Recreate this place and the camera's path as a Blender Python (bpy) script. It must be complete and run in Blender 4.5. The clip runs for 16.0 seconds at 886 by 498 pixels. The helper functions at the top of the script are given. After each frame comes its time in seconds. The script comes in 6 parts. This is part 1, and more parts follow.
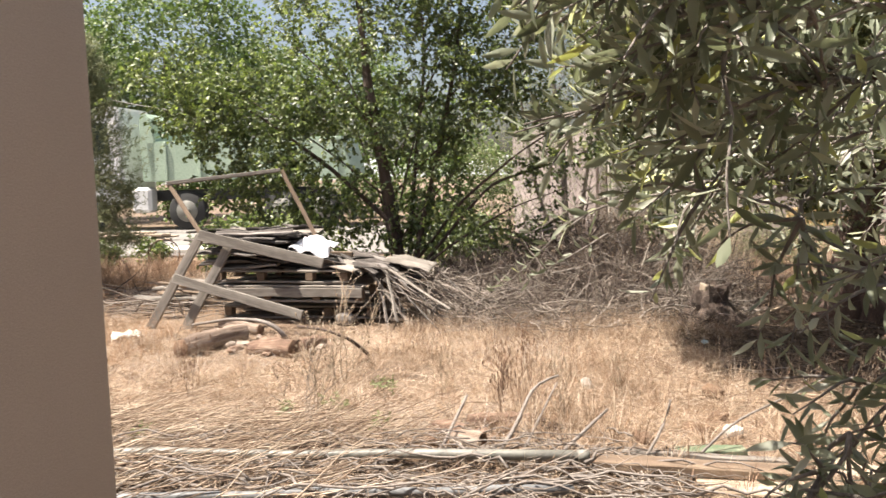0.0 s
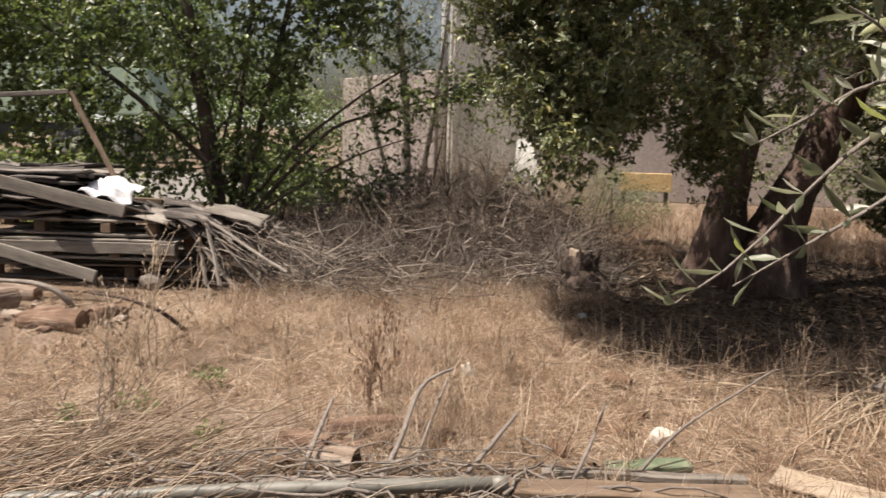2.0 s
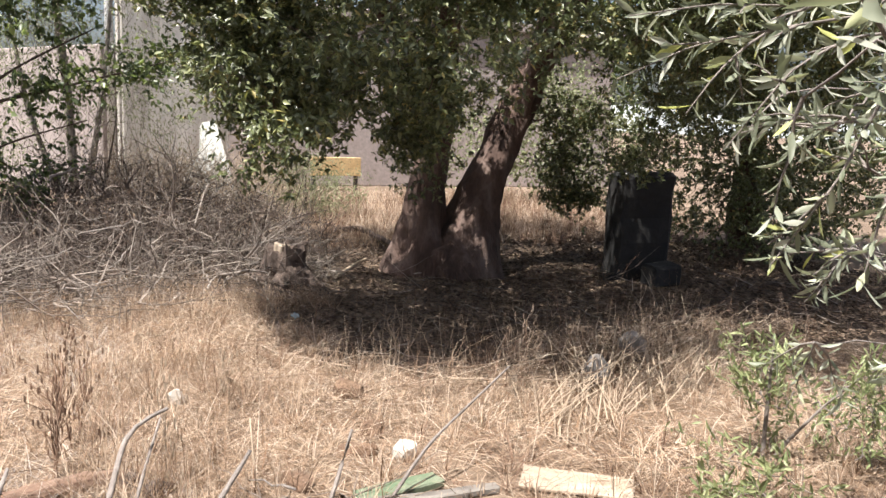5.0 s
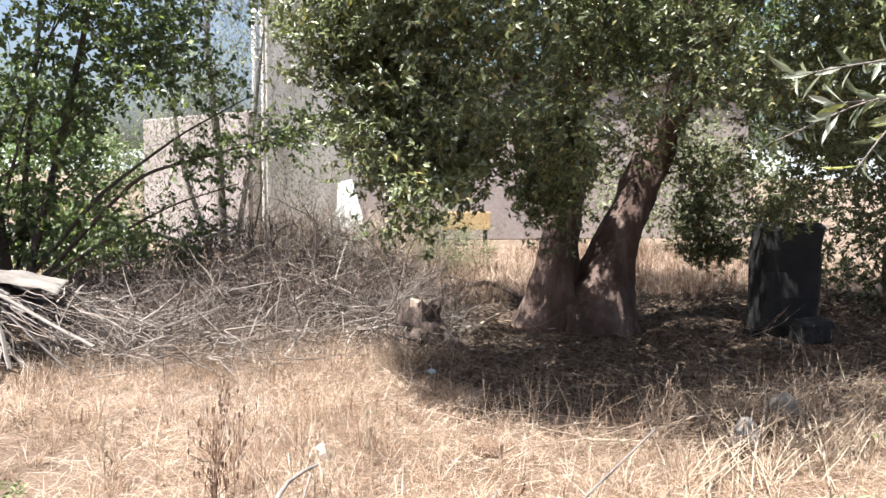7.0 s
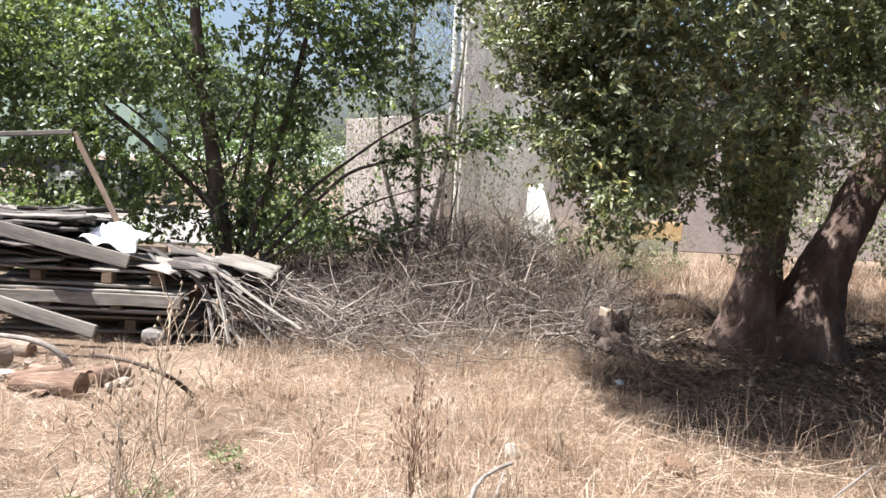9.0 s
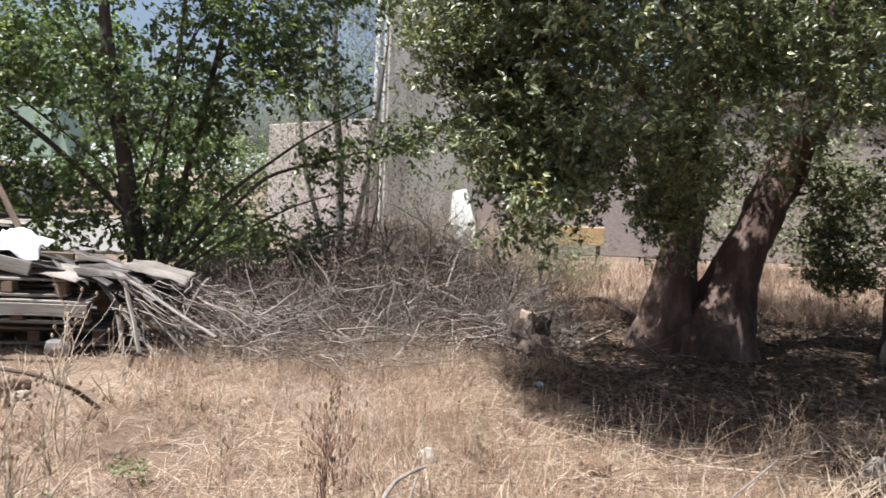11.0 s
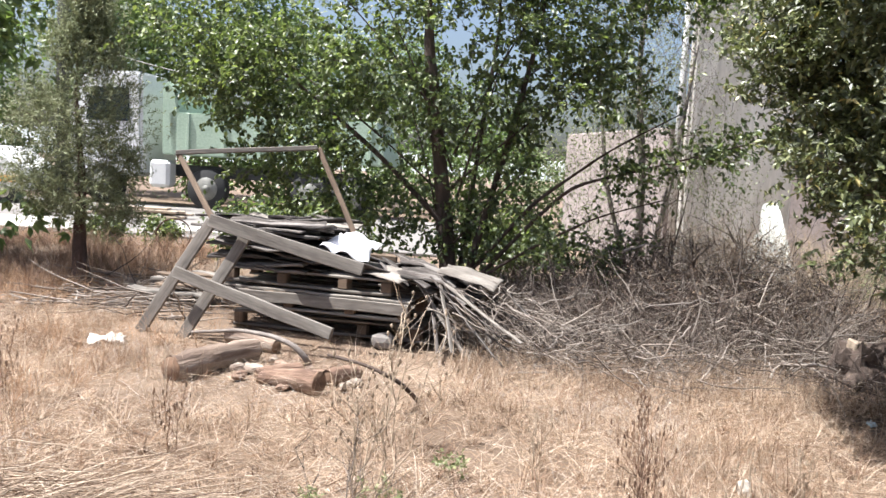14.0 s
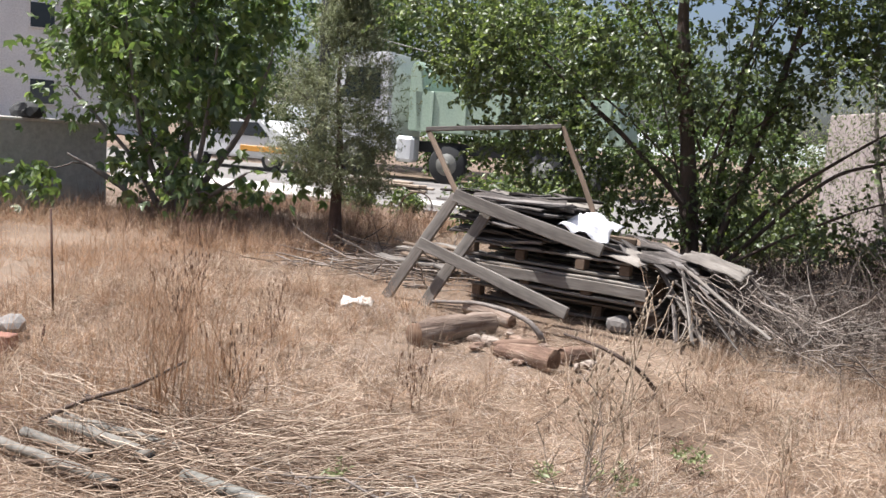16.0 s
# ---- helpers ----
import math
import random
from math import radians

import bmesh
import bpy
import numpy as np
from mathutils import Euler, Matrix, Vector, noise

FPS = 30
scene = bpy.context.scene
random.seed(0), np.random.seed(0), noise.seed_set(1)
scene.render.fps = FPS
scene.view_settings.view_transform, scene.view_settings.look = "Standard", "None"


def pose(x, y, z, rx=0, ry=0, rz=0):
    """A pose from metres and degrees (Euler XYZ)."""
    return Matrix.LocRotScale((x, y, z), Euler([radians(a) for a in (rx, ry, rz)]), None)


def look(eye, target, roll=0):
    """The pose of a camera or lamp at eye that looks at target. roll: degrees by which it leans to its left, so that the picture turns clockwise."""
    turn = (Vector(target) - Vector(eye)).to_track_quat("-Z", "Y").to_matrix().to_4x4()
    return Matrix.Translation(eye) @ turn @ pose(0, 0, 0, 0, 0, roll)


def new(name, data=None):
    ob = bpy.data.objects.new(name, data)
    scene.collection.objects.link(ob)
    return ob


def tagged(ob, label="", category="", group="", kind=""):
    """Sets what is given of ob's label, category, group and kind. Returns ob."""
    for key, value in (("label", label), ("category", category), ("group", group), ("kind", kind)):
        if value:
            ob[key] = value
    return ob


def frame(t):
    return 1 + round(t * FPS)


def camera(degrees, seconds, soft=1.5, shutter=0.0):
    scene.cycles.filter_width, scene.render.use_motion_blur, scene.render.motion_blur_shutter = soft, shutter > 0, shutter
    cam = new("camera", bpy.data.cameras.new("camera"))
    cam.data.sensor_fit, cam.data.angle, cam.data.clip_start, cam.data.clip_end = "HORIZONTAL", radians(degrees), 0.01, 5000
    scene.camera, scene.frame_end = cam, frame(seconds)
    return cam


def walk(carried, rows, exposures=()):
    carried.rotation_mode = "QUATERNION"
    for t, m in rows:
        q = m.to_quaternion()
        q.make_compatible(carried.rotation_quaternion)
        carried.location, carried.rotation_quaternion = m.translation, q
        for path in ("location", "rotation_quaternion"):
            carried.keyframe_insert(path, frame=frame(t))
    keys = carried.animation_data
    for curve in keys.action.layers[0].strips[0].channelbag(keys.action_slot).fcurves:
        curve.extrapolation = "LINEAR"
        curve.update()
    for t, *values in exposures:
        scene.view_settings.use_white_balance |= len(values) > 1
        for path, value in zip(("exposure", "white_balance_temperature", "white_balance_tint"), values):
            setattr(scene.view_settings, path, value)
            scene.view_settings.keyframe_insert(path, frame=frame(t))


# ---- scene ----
# the camera and its walk
cam = camera(57.8, 16.0, shutter=0.12)
ROWS = [
    (0.0, 0.886, 0.304, 1.502, 7.42, -5.35, -1.60),
    (0.5, 0.829, 0.614, 1.458, 1.46, -5.96, -2.22),
    (1.0, 0.784, 0.965, 1.430, 5.55, -8.20, 0.42),
    (1.5, 0.678, 1.272, 1.399, 6.77, -10.50, 0.80),
    (2.0, 0.526, 1.474, 1.369, -6.04, -8.46, 1.79),
    (2.5, 0.571, 1.659, 1.353, -13.36, -7.15, 1.99),
    (3.0, 0.605, 1.797, 1.345, -23.62, -7.73, 3.42),
    (3.5, 0.526, 1.918, 1.356, -28.62, -9.22, 2.49),
    (3.7, 0.518, 1.929, 1.358, -27.52, -10.06, 1.78),
    (5.8, 0.440, 1.922, 1.423, -29.08, -7.31, 2.09),
    (6.0, 0.438, 1.923, 1.424, -27.60, -6.70, 1.57),
    (6.5, 0.427, 1.928, 1.428, -22.99, -5.11, 1.51),
    (7.0, 0.405, 1.930, 1.435, -19.49, -5.52, 0.67),
    (7.5, 0.378, 1.930, 1.441, -16.54, -5.69, 0.83),
    (8.0, 0.337, 1.920, 1.443, -12.59, -5.43, 1.57),
    (8.5, 0.298, 1.908, 1.444, -9.04, -6.13, 2.73),
    (8.7, 0.289, 1.906, 1.444, -6.68, -5.91, 2.90),
    (10.8, 0.376, 1.954, 1.412, -8.20, -4.93, 3.11),
    (11.0, 0.376, 1.952, 1.412, -11.68, -4.89, 2.86),
    (11.5, 0.376, 1.948, 1.412, -15.35, -5.90, 2.01),
    (12.0, 0.369, 1.950, 1.414, -18.19, -5.91, 1.75),
    (12.5, 0.317, 1.945, 1.424, -16.74, -5.76, 2.13),
    (12.8, 0.289, 1.942, 1.429, -8.37, -5.56, 2.62),
    (13.0, 0.277, 1.942, 1.432, -2.82, -5.61, 2.54),
    (13.2, 0.269, 1.942, 1.434, 1.56, -6.05, 2.38),
    (13.5, 0.257, 1.943, 1.437, 4.61, -6.57, 3.04),
    (14.0, 0.225, 1.936, 1.439, 8.61, -5.43, 3.28),
    (14.5, 0.193, 1.923, 1.434, 12.76, -5.88, 3.82),
    (15.0, 0.169, 1.918, 1.432, 18.42, -6.78, 3.95),
    (15.5, 0.155, 1.918, 1.432, 22.02, -7.25, 4.20),
    (16.0, 0.148, 1.919, 1.431, 24.80, -8.00, 4.46),
]
EXPOSURES = [(0.0, 1.53, 6840, 11), (1.0, 1.21, 7190, 15), (2.0, 0.74, 6940, 13), (3.5, 0.79, 6890, 13), (5.8, 1.67, 6070, 10), (7.5, 1.76, 6020, 10), (8.7, 1.66, 6020, 10),
             (10.8, 1.24, 5950, 10), (12.0, 1.04, 5950, 10), (12.7, 1.34, 5950, 10), (13.3, 1.56, 6020, 10), (14.7, 1.33, 6020, 10), (16.0, 1.04, 6020, 12)]


def carried_pose(x, y, z, yaw, pitch, roll):
    """The camera's pose from its place, heading, tilt and lean."""
    a, p = radians(yaw), radians(pitch)
    aim = Vector((x - math.sin(a) * math.cos(p), y + math.cos(a) * math.cos(p), z + math.sin(p)))
    return look((x, y, z), aim, roll)


walk(cam, [(t, carried_pose(*r)) for t, *r in ROWS], EXPOSURES)

# daylight: a high sun to the west of the walk, near the zenith
SUN = Vector((-0.34, -0.13, 0.93)).normalized()
world = bpy.data.worlds.new("sky")
scene.world = world
world.use_nodes = True
sky = world.node_tree.nodes.new("ShaderNodeTexSky")
sky.sky_type, sky.sun_disc = "NISHITA", False
sky.sun_elevation = math.asin(SUN.z)
sky.sun_rotation = math.atan2(SUN.x, SUN.y)
sky.dust_density, sky.air_density, sky.ozone_density = 5.0, 1.0, 0.4
background = world.node_tree.nodes["Background"]
background.inputs["Strength"].default_value = 0.074
world.node_tree.links.new(sky.outputs[0], background.inputs["Color"])
lamp = new("sun", bpy.data.lights.new("sun", "SUN"))
lamp.data.energy, lamp.data.angle, lamp.data.color = 5.0, radians(0.5), (1.0, 0.95, 0.87)
lamp.matrix_world = look((0, 0, 30), Vector((0, 0, 30)) - SUN)


# ---- materials ----
def material(name, build, rough=0.8):
    m = bpy.data.materials.new(name)
    m.use_nodes = True
    m.use_backface_culling = False
    nodes, links = m.node_tree.nodes, m.node_tree.links
    shader = nodes["Principled BSDF"]
    shader.inputs["Roughness"].default_value = rough
    build(nodes, links, shader)
    return m


def ramp(nodes, links, factor, stops):
    r = nodes.new("ShaderNodeValToRGB")
    e = r.color_ramp.elements
    while len(e) < len(stops):
        e.new(0.5)
    for k, (at, c) in zip(e, stops):
        k.position, k.color = at, (*c, 1)
    links.new(factor, r.inputs["Fac"])
    return r.outputs["Color"]


def grain(nodes, links, scale, detail=6, stretch=(1, 1, 1), rough=0.6):
    co = nodes.new("ShaderNodeTexCoord")
    mp = nodes.new("ShaderNodeMapping")
    mp.inputs["Scale"].default_value = stretch
    n = nodes.new("ShaderNodeTexNoise")
    n.inputs["Scale"].default_value, n.inputs["Detail"].default_value = scale, detail
    n.inputs["Roughness"].default_value = rough
    links.new(co.outputs["Object"], mp.inputs["Vector"])
    links.new(mp.outputs[0], n.inputs["Vector"])
    return n.outputs["Fac"]


def mixed(nodes, links, factor, a, b, kind="MIX"):
    m = nodes.new("ShaderNodeMix")
    m.data_type, m.blend_type = "RGBA", kind
    for k, v in ((0, factor), (6, a), (7, b)):
        if isinstance(v, (int, float)):
            m.inputs[k].default_value = v
        elif isinstance(v, tuple):
            m.inputs[k].default_value = (*v, 1)
        else:
            links.new(v, m.inputs[k])
    return m.outputs[2]


def bump(nodes, links, shader, height, strength=0.4, distance=0.01):
    b = nodes.new("ShaderNodeBump")
    b.inputs["Strength"].default_value, b.inputs["Distance"].default_value = strength, distance
    links.new(height, b.inputs["Height"])
    links.new(b.outputs[0], shader.inputs["Normal"])


def surface(name, colours, scale, rough=0.85, stretch=(1, 1, 1), relief=0.4, depth=0.01, fine=None, spread=(0.3, 0.7), metal=0.0, vary=0.0):
    """Two or three colours mixed by a broad grain, with a fine one over it and relief; vary: by object."""
    def build(nodes, links, shader):
        f = grain(nodes, links, scale, 6, stretch)
        steps = [spread[0] + (spread[1] - spread[0]) * i / max(1, len(colours) - 1) for i in range(len(colours))]
        c = ramp(nodes, links, f, list(zip(steps, colours)))
        g = grain(nodes, links, fine or scale * 9, 5, stretch)
        shade = ramp(nodes, links, g, [(0.3, (0.62, 0.62, 0.62)), (0.7, (1.0, 1.0, 1.0))])
        c = mixed(nodes, links, 0.8, c, shade, "MULTIPLY")
        if vary:
            info = nodes.new("ShaderNodeObjectInfo")
            tone = ramp(nodes, links, info.outputs["Random"], [(0.0, (1 - vary, 1 - vary, 1 - vary)), (1.0, (1, 1, 1))])
            c = mixed(nodes, links, 1.0, c, tone, "MULTIPLY")
        links.new(c, shader.inputs["Base Color"])
        shader.inputs["Metallic"].default_value = metal
        bump(nodes, links, shader, g, relief, depth)
    return material(name, build, rough)


def strewn(name, stops, rough=0.85, through_light=0.0, gloss=0.5, tint=(1, 1, 1), patchy=0.3):
    """Colour by the random of each loose piece; leaves and straw let some light through."""
    def build(nodes, links, shader):
        geo = nodes.new("ShaderNodeNewGeometry")
        c = ramp(nodes, links, geo.outputs["Random Per Island"], stops)
        n = grain(nodes, links, 1.3, 3)
        c = mixed(nodes, links, patchy, c, ramp(nodes, links, n, [(0.36, (0.55, 0.50, 0.46)), (0.62, (1.0, 1.0, 1.0))]), "MULTIPLY")
        links.new(c, shader.inputs["Base Color"])
        shader.inputs["Specular IOR Level"].default_value = gloss
        if through_light:
            t = nodes.new("ShaderNodeBsdfTranslucent")
            links.new(mixed(nodes, links, 1.0, c, tint, "MULTIPLY"), t.inputs["Color"])
            mx = nodes.new("ShaderNodeMixShader")
            mx.inputs[0].default_value = through_light
            links.new(shader.outputs[0], mx.inputs[1])
            links.new(t.outputs[0], mx.inputs[2])
            links.new(mx.outputs[0], nodes["Material Output"].inputs["Surface"])
    return material(name, build, rough)


def plain(name, colour, rough=0.5, metal=0.0):
    return surface(name, [tuple(v * 0.85 for v in colour), colour], 5.0, rough, relief=0.1, depth=0.002, metal=metal, fine=60)


# brown soil, its tones lowered for the shade between the straw blades
SOIL = surface("dry_soil", [(0.105, 0.069, 0.045), (0.178, 0.125, 0.086), (0.259, 0.193, 0.139)], 0.9, 0.95, relief=0.8, depth=0.03, fine=28)
STRAW = strewn("dry_straw", [(0.0, (0.137, 0.080, 0.051)), (0.2, (0.289, 0.189, 0.124)), (0.5, (0.475, 0.36, 0.256)), (0.8, (0.59, 0.47, 0.36)), (1.0, (0.72, 0.635, 0.53))], 0.75, 0.3, 0.3, (1, 1, 1), 0.7)
BLEACHED = strewn("bleached_grass", [(0.0, (0.26, 0.225, 0.20)), (0.6, (0.46, 0.41, 0.37)), (1.0, (0.66, 0.61, 0.56))], 0.8, 0.25, 0.3)
RUST_GRASS = strewn("rust_grass", [(0.0, (0.241, 0.129, 0.073)), (0.6, (0.385, 0.242, 0.145)), (1.0, (0.514, 0.371, 0.246))], 0.8, 0.25, 0.3)
TWIG = strewn("grey_twig", [(0.0, (0.045, 0.033, 0.027)), (0.45, (0.145, 0.115, 0.095)), (1.0, (0.36, 0.315, 0.275))], 0.9)
STALK = strewn("pale_stalk", [(0.0, (0.245, 0.176, 0.117)), (1.0, (0.446, 0.366, 0.275))], 0.85)
CUT_STALK = strewn("cut_stalk", [(0.0, (0.10, 0.062, 0.042)), (0.45, (0.25, 0.178, 0.125)), (1.0, (0.55, 0.455, 0.355))], 0.85)
# brown litter, its tones lowered to deepen the shade under the evergreen
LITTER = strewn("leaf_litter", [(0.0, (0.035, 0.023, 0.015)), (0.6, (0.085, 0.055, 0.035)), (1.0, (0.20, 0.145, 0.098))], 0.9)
MULBERRY_LEAF = strewn("mulberry_leaf", [(0.0, (0.06, 0.083, 0.042)), (0.6, (0.125, 0.16, 0.075)), (1.0, (0.27, 0.32, 0.125))], 0.40, 0.42, 0.6, (1.15, 1.25, 0.65))
CAROB_LEAF = strewn("evergreen_leaf", [(0.0, (0.055, 0.068, 0.028)), (0.55, (0.115, 0.134, 0.055)), (0.93, (0.24, 0.26, 0.115)), (1.0, (0.40, 0.32, 0.115))], 0.42, 0.24, 0.7, (1.05, 1.15, 0.75))
OLIVE_LEAF = strewn("olive_leaf", [(0.0, (0.15, 0.17, 0.11)), (0.45, (0.25, 0.275, 0.20)), (0.85, (0.44, 0.45, 0.38)), (0.95, (0.40, 0.43, 0.18)), (1.0, (0.48, 0.50, 0.17))], 0.45, 0.34, 0.6, (1.0, 1.05, 0.8))
SUCKER_LEAF = strewn("fresh_olive_leaf", [(0.0, (0.16, 0.20, 0.085)), (0.7, (0.29, 0.33, 0.15)), (1.0, (0.42, 0.45, 0.24))], 0.45, 0.4, 0.6)
GREY_LEAF = strewn("grey_leaf", [(0.0, (0.15, 0.168, 0.085)), (1.0, (0.31, 0.335, 0.19))], 0.55, 0.35, 0.35)
FIG_LEAF = strewn("fig_leaf", [(0.0, (0.085, 0.125, 0.05)), (0.7, (0.145, 0.20, 0.08)), (1.0, (0.24, 0.29, 0.11))], 0.42, 0.42, 0.7, (1.15, 1.3, 0.7))
FAR_LEAF = strewn("far_leaf", [(0.0, (0.065, 0.105, 0.035)), (1.0, (0.17, 0.23, 0.08))], 0.5, 0.34, 0.6, (1.1, 1.25, 0.7))
BARK = surface("dark_bark", [(0.063, 0.045, 0.036), (0.126, 0.090, 0.072)], 6, 0.95, (1, 1, 0.25), 1.0, 0.02, 45)
CAROB_BARK = surface("red_bark", [(0.050, 0.030, 0.023), (0.110, 0.068, 0.053), (0.215, 0.155, 0.130)], 5, 0.95, (1, 1, 0.35), 1.0, 0.03, 38)
GREY_BARK = surface("grey_bark", [(0.170, 0.145, 0.128), (0.281, 0.246, 0.221)], 7, 0.95, (1, 1, 0.3), 0.8, 0.02, 50)
GREY_WOOD = surface("weathered_wood", [(0.123, 0.102, 0.090), (0.254, 0.226, 0.197), (0.377, 0.344, 0.307)], 8, 0.9, (0.16, 1, 1), 0.6, 0.006, 60, spread=(0.26, 0.74), vary=0.45)
DARK_WOOD = surface("blackened_wood", [(0.034, 0.029, 0.025), (0.102, 0.085, 0.076), (0.281, 0.255, 0.238)], 8, 0.92, (0.12, 1, 1), 0.9, 0.01, 60, spread=(0.36, 0.64), vary=0.5)
WARM_WOOD = surface("brown_wood", [(0.128, 0.085, 0.058), (0.255, 0.187, 0.132)], 9, 0.9, (0.12, 1, 1), 0.5, 0.005, 70, vary=0.3)
LOG_WOOD = surface("bare_log", [(0.102, 0.068, 0.051), (0.230, 0.170, 0.132), (0.374, 0.315, 0.264)], 9, 0.92, (0.12, 1, 1), 1.0, 0.02, 40, spread=(0.35, 0.62))
ROOT_WOOD = surface("reddish_root_wood", [(0.09, 0.052, 0.036), (0.20, 0.125, 0.088), (0.31, 0.225, 0.17)], 9, 0.95, (0.2, 1, 1), 1.0, 0.02, 40, spread=(0.35, 0.65))
CUT_WOOD = surface("cut_wood", [(0.12, 0.07, 0.045), (0.27, 0.17, 0.11)], 20, 0.95)
PLASTER = surface("bare_plaster", [(0.300, 0.269, 0.237), (0.525, 0.488, 0.438), (0.663, 0.625, 0.575)], 1.6, 0.95, (1, 1, 0.12), 0.4, 0.01, 14, spread=(0.34, 0.62))
PINK_PLASTER = surface("pink_plaster", [(0.31, 0.26, 0.245), (0.42, 0.36, 0.335)], 0.9, 0.95, relief=0.3, fine=16)
WHITE_PLASTER = surface("white_plaster", [(0.68, 0.68, 0.68), (0.80, 0.80, 0.79)], 0.6, 0.9, relief=0.2, fine=12)
GREY_PLASTER = surface("grey_render", [(0.40, 0.40, 0.37), (0.52, 0.52, 0.48)], 0.9, 0.95, relief=0.3, fine=14)
BEIGE = surface("beige_render", [(0.48, 0.39, 0.31), (0.53, 0.435, 0.35)], 1.5, 0.9, relief=0.05, depth=0.002, fine=320)
CONCRETE = surface("pale_concrete", [(0.52, 0.49, 0.45), (0.66, 0.63, 0.58)], 1.2, 0.95, relief=0.4, fine=20)
ASPHALT = surface("pale_road", [(0.170, 0.157, 0.145), (0.246, 0.230, 0.212)], 0.7, 0.95, relief=0.3, fine=40)
# concrete coloured near black, the slab's deep shade put into its colour
SHADE_BLACK = surface("shade_black_concrete", [(0.012, 0.0115, 0.011), (0.026, 0.024, 0.023)], 2.5, 0.95, relief=0.5, fine=24)
STONE = surface("pale_stone", [(0.468, 0.416, 0.357), (0.612, 0.570, 0.510)], 7, 0.9, relief=0.6, fine=45)
GREY_STONE = surface("grey_stone", [(0.15, 0.135, 0.125), (0.28, 0.26, 0.24)], 6, 0.92, relief=0.6, fine=45)
CLAY = surface("earth_clod", [(0.12, 0.075, 0.05), (0.22, 0.14, 0.09)], 9, 0.97, relief=0.9, depth=0.02, fine=45)
GREY_PVC = surface("grey_plastic_pipe", [(0.130, 0.128, 0.112), (0.225, 0.220, 0.195)], 4, 0.5, relief=0.2, depth=0.003, fine=30)
TUBE_PALE = surface("weathered_pipe", [(0.126, 0.116, 0.100), (0.219, 0.206, 0.179)], 6, 0.8, relief=0.4, depth=0.004, fine=40)
SHEETING = surface("white_sheeting", [(0.66, 0.67, 0.70), (0.82, 0.83, 0.86)], 7, 0.35, relief=0.3, fine=40)
FABRIC = surface("pale_cloth", [(0.60, 0.55, 0.49), (0.74, 0.70, 0.64)], 9, 0.9, relief=0.3, fine=60)
TRUCK_GREEN = surface("pale_green_paint", [(0.33, 0.43, 0.33), (0.40, 0.50, 0.39)], 1.5, 0.5, relief=0.08, depth=0.003, fine=20)
WHITE_PAINT = plain("white_paint", (0.78, 0.78, 0.77), 0.35)
RUBBER = plain("black_rubber", (0.03, 0.03, 0.03), 0.85)
DARK_METAL = plain("dark_steel", (0.06, 0.06, 0.06), 0.6, 0.3)
RUSTY = surface("rusty_iron", [(0.05, 0.03, 0.025), (0.14, 0.07, 0.045)], 14, 0.85, metal=0.3)
TIN = surface("dull_tin", [(0.42, 0.38, 0.34), (0.58, 0.54, 0.50)], 8, 0.5, metal=0.5)
DARK_GLASS = plain("dark_glass", (0.03, 0.04, 0.05), 0.08)
ORANGE = plain("orange_paint", (0.75, 0.36, 0.06), 0.5)
PALE_BOARD = surface("sunbleached_board", [(0.306, 0.238, 0.170), (0.425, 0.348, 0.272)], 8, 0.9, (0.2, 1, 1), 0.5, 0.005, 60)
BLACK_HOSE = surface("dark_grey_hose", [(0.10, 0.105, 0.11), (0.20, 0.205, 0.21)], 6, 0.6, relief=0.3, depth=0.004, fine=40)
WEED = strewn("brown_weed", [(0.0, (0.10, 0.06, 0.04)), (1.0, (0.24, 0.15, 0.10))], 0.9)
OCHRE = surface("ochre_board", [(0.50, 0.34, 0.16), (0.62, 0.45, 0.24)], 3, 0.8)
BLUE = plain("pale_blue_plastic", (0.42, 0.55, 0.60), 0.6)
GREEN_PAINT = surface("green_flaking_paint", [(0.07, 0.12, 0.06), (0.20, 0.22, 0.15)], 9, 0.8)
ROOF_TILE = surface("roof_tile", [(0.36, 0.16, 0.10), (0.48, 0.24, 0.15)], 4, 0.9)


# ---- mesh helpers ----
rng = np.random.default_rng(7)


def mesh_of(name, V, F, mat, parent=None, smooth=False, label=""):
    """One mesh object from vertices and faces: F is an array of quads or triangles, or a list of them."""
    me = bpy.data.meshes.new(name)
    if isinstance(F, np.ndarray):
        n, k = F.shape
        me.vertices.add(len(V))
        me.vertices.foreach_set("co", np.asarray(V, np.float32).ravel())
        me.loops.add(n * k)
        me.loops.foreach_set("vertex_index", F.astype(np.int32).ravel())
        me.polygons.add(n)
        me.polygons.foreach_set("loop_start", np.arange(0, n * k, k, dtype=np.int32))
        me.update(calc_edges=True)
    else:
        me.from_pydata([tuple(map(float, v)) for v in V], [], F)
    me.materials.append(mat)
    if smooth:
        me.polygons.foreach_set("use_smooth", np.ones(len(me.polygons), bool))
    me.update()
    ob = new(name, me)
    if name in ("branching", "crown", "shoot_work", "twig_work"):
        ob["kind"] = "stuff"
    if parent:
        ob.parent = parent
    if label:
        ob["label"] = label
    return ob


def part(name, bm, mat, parent=None, label="", smooth=False):
    me = bpy.data.meshes.new(name)
    bmesh.ops.recalc_face_normals(bm, faces=bm.faces)
    bm.to_mesh(me)
    bm.free()
    me.materials.append(mat)
    if smooth:
        me.polygons.foreach_set("use_smooth", np.ones(len(me.polygons), bool))
    ob = new(name, me)
    if parent:
        ob.parent = parent
    if label:
        ob["label"] = label
    return ob


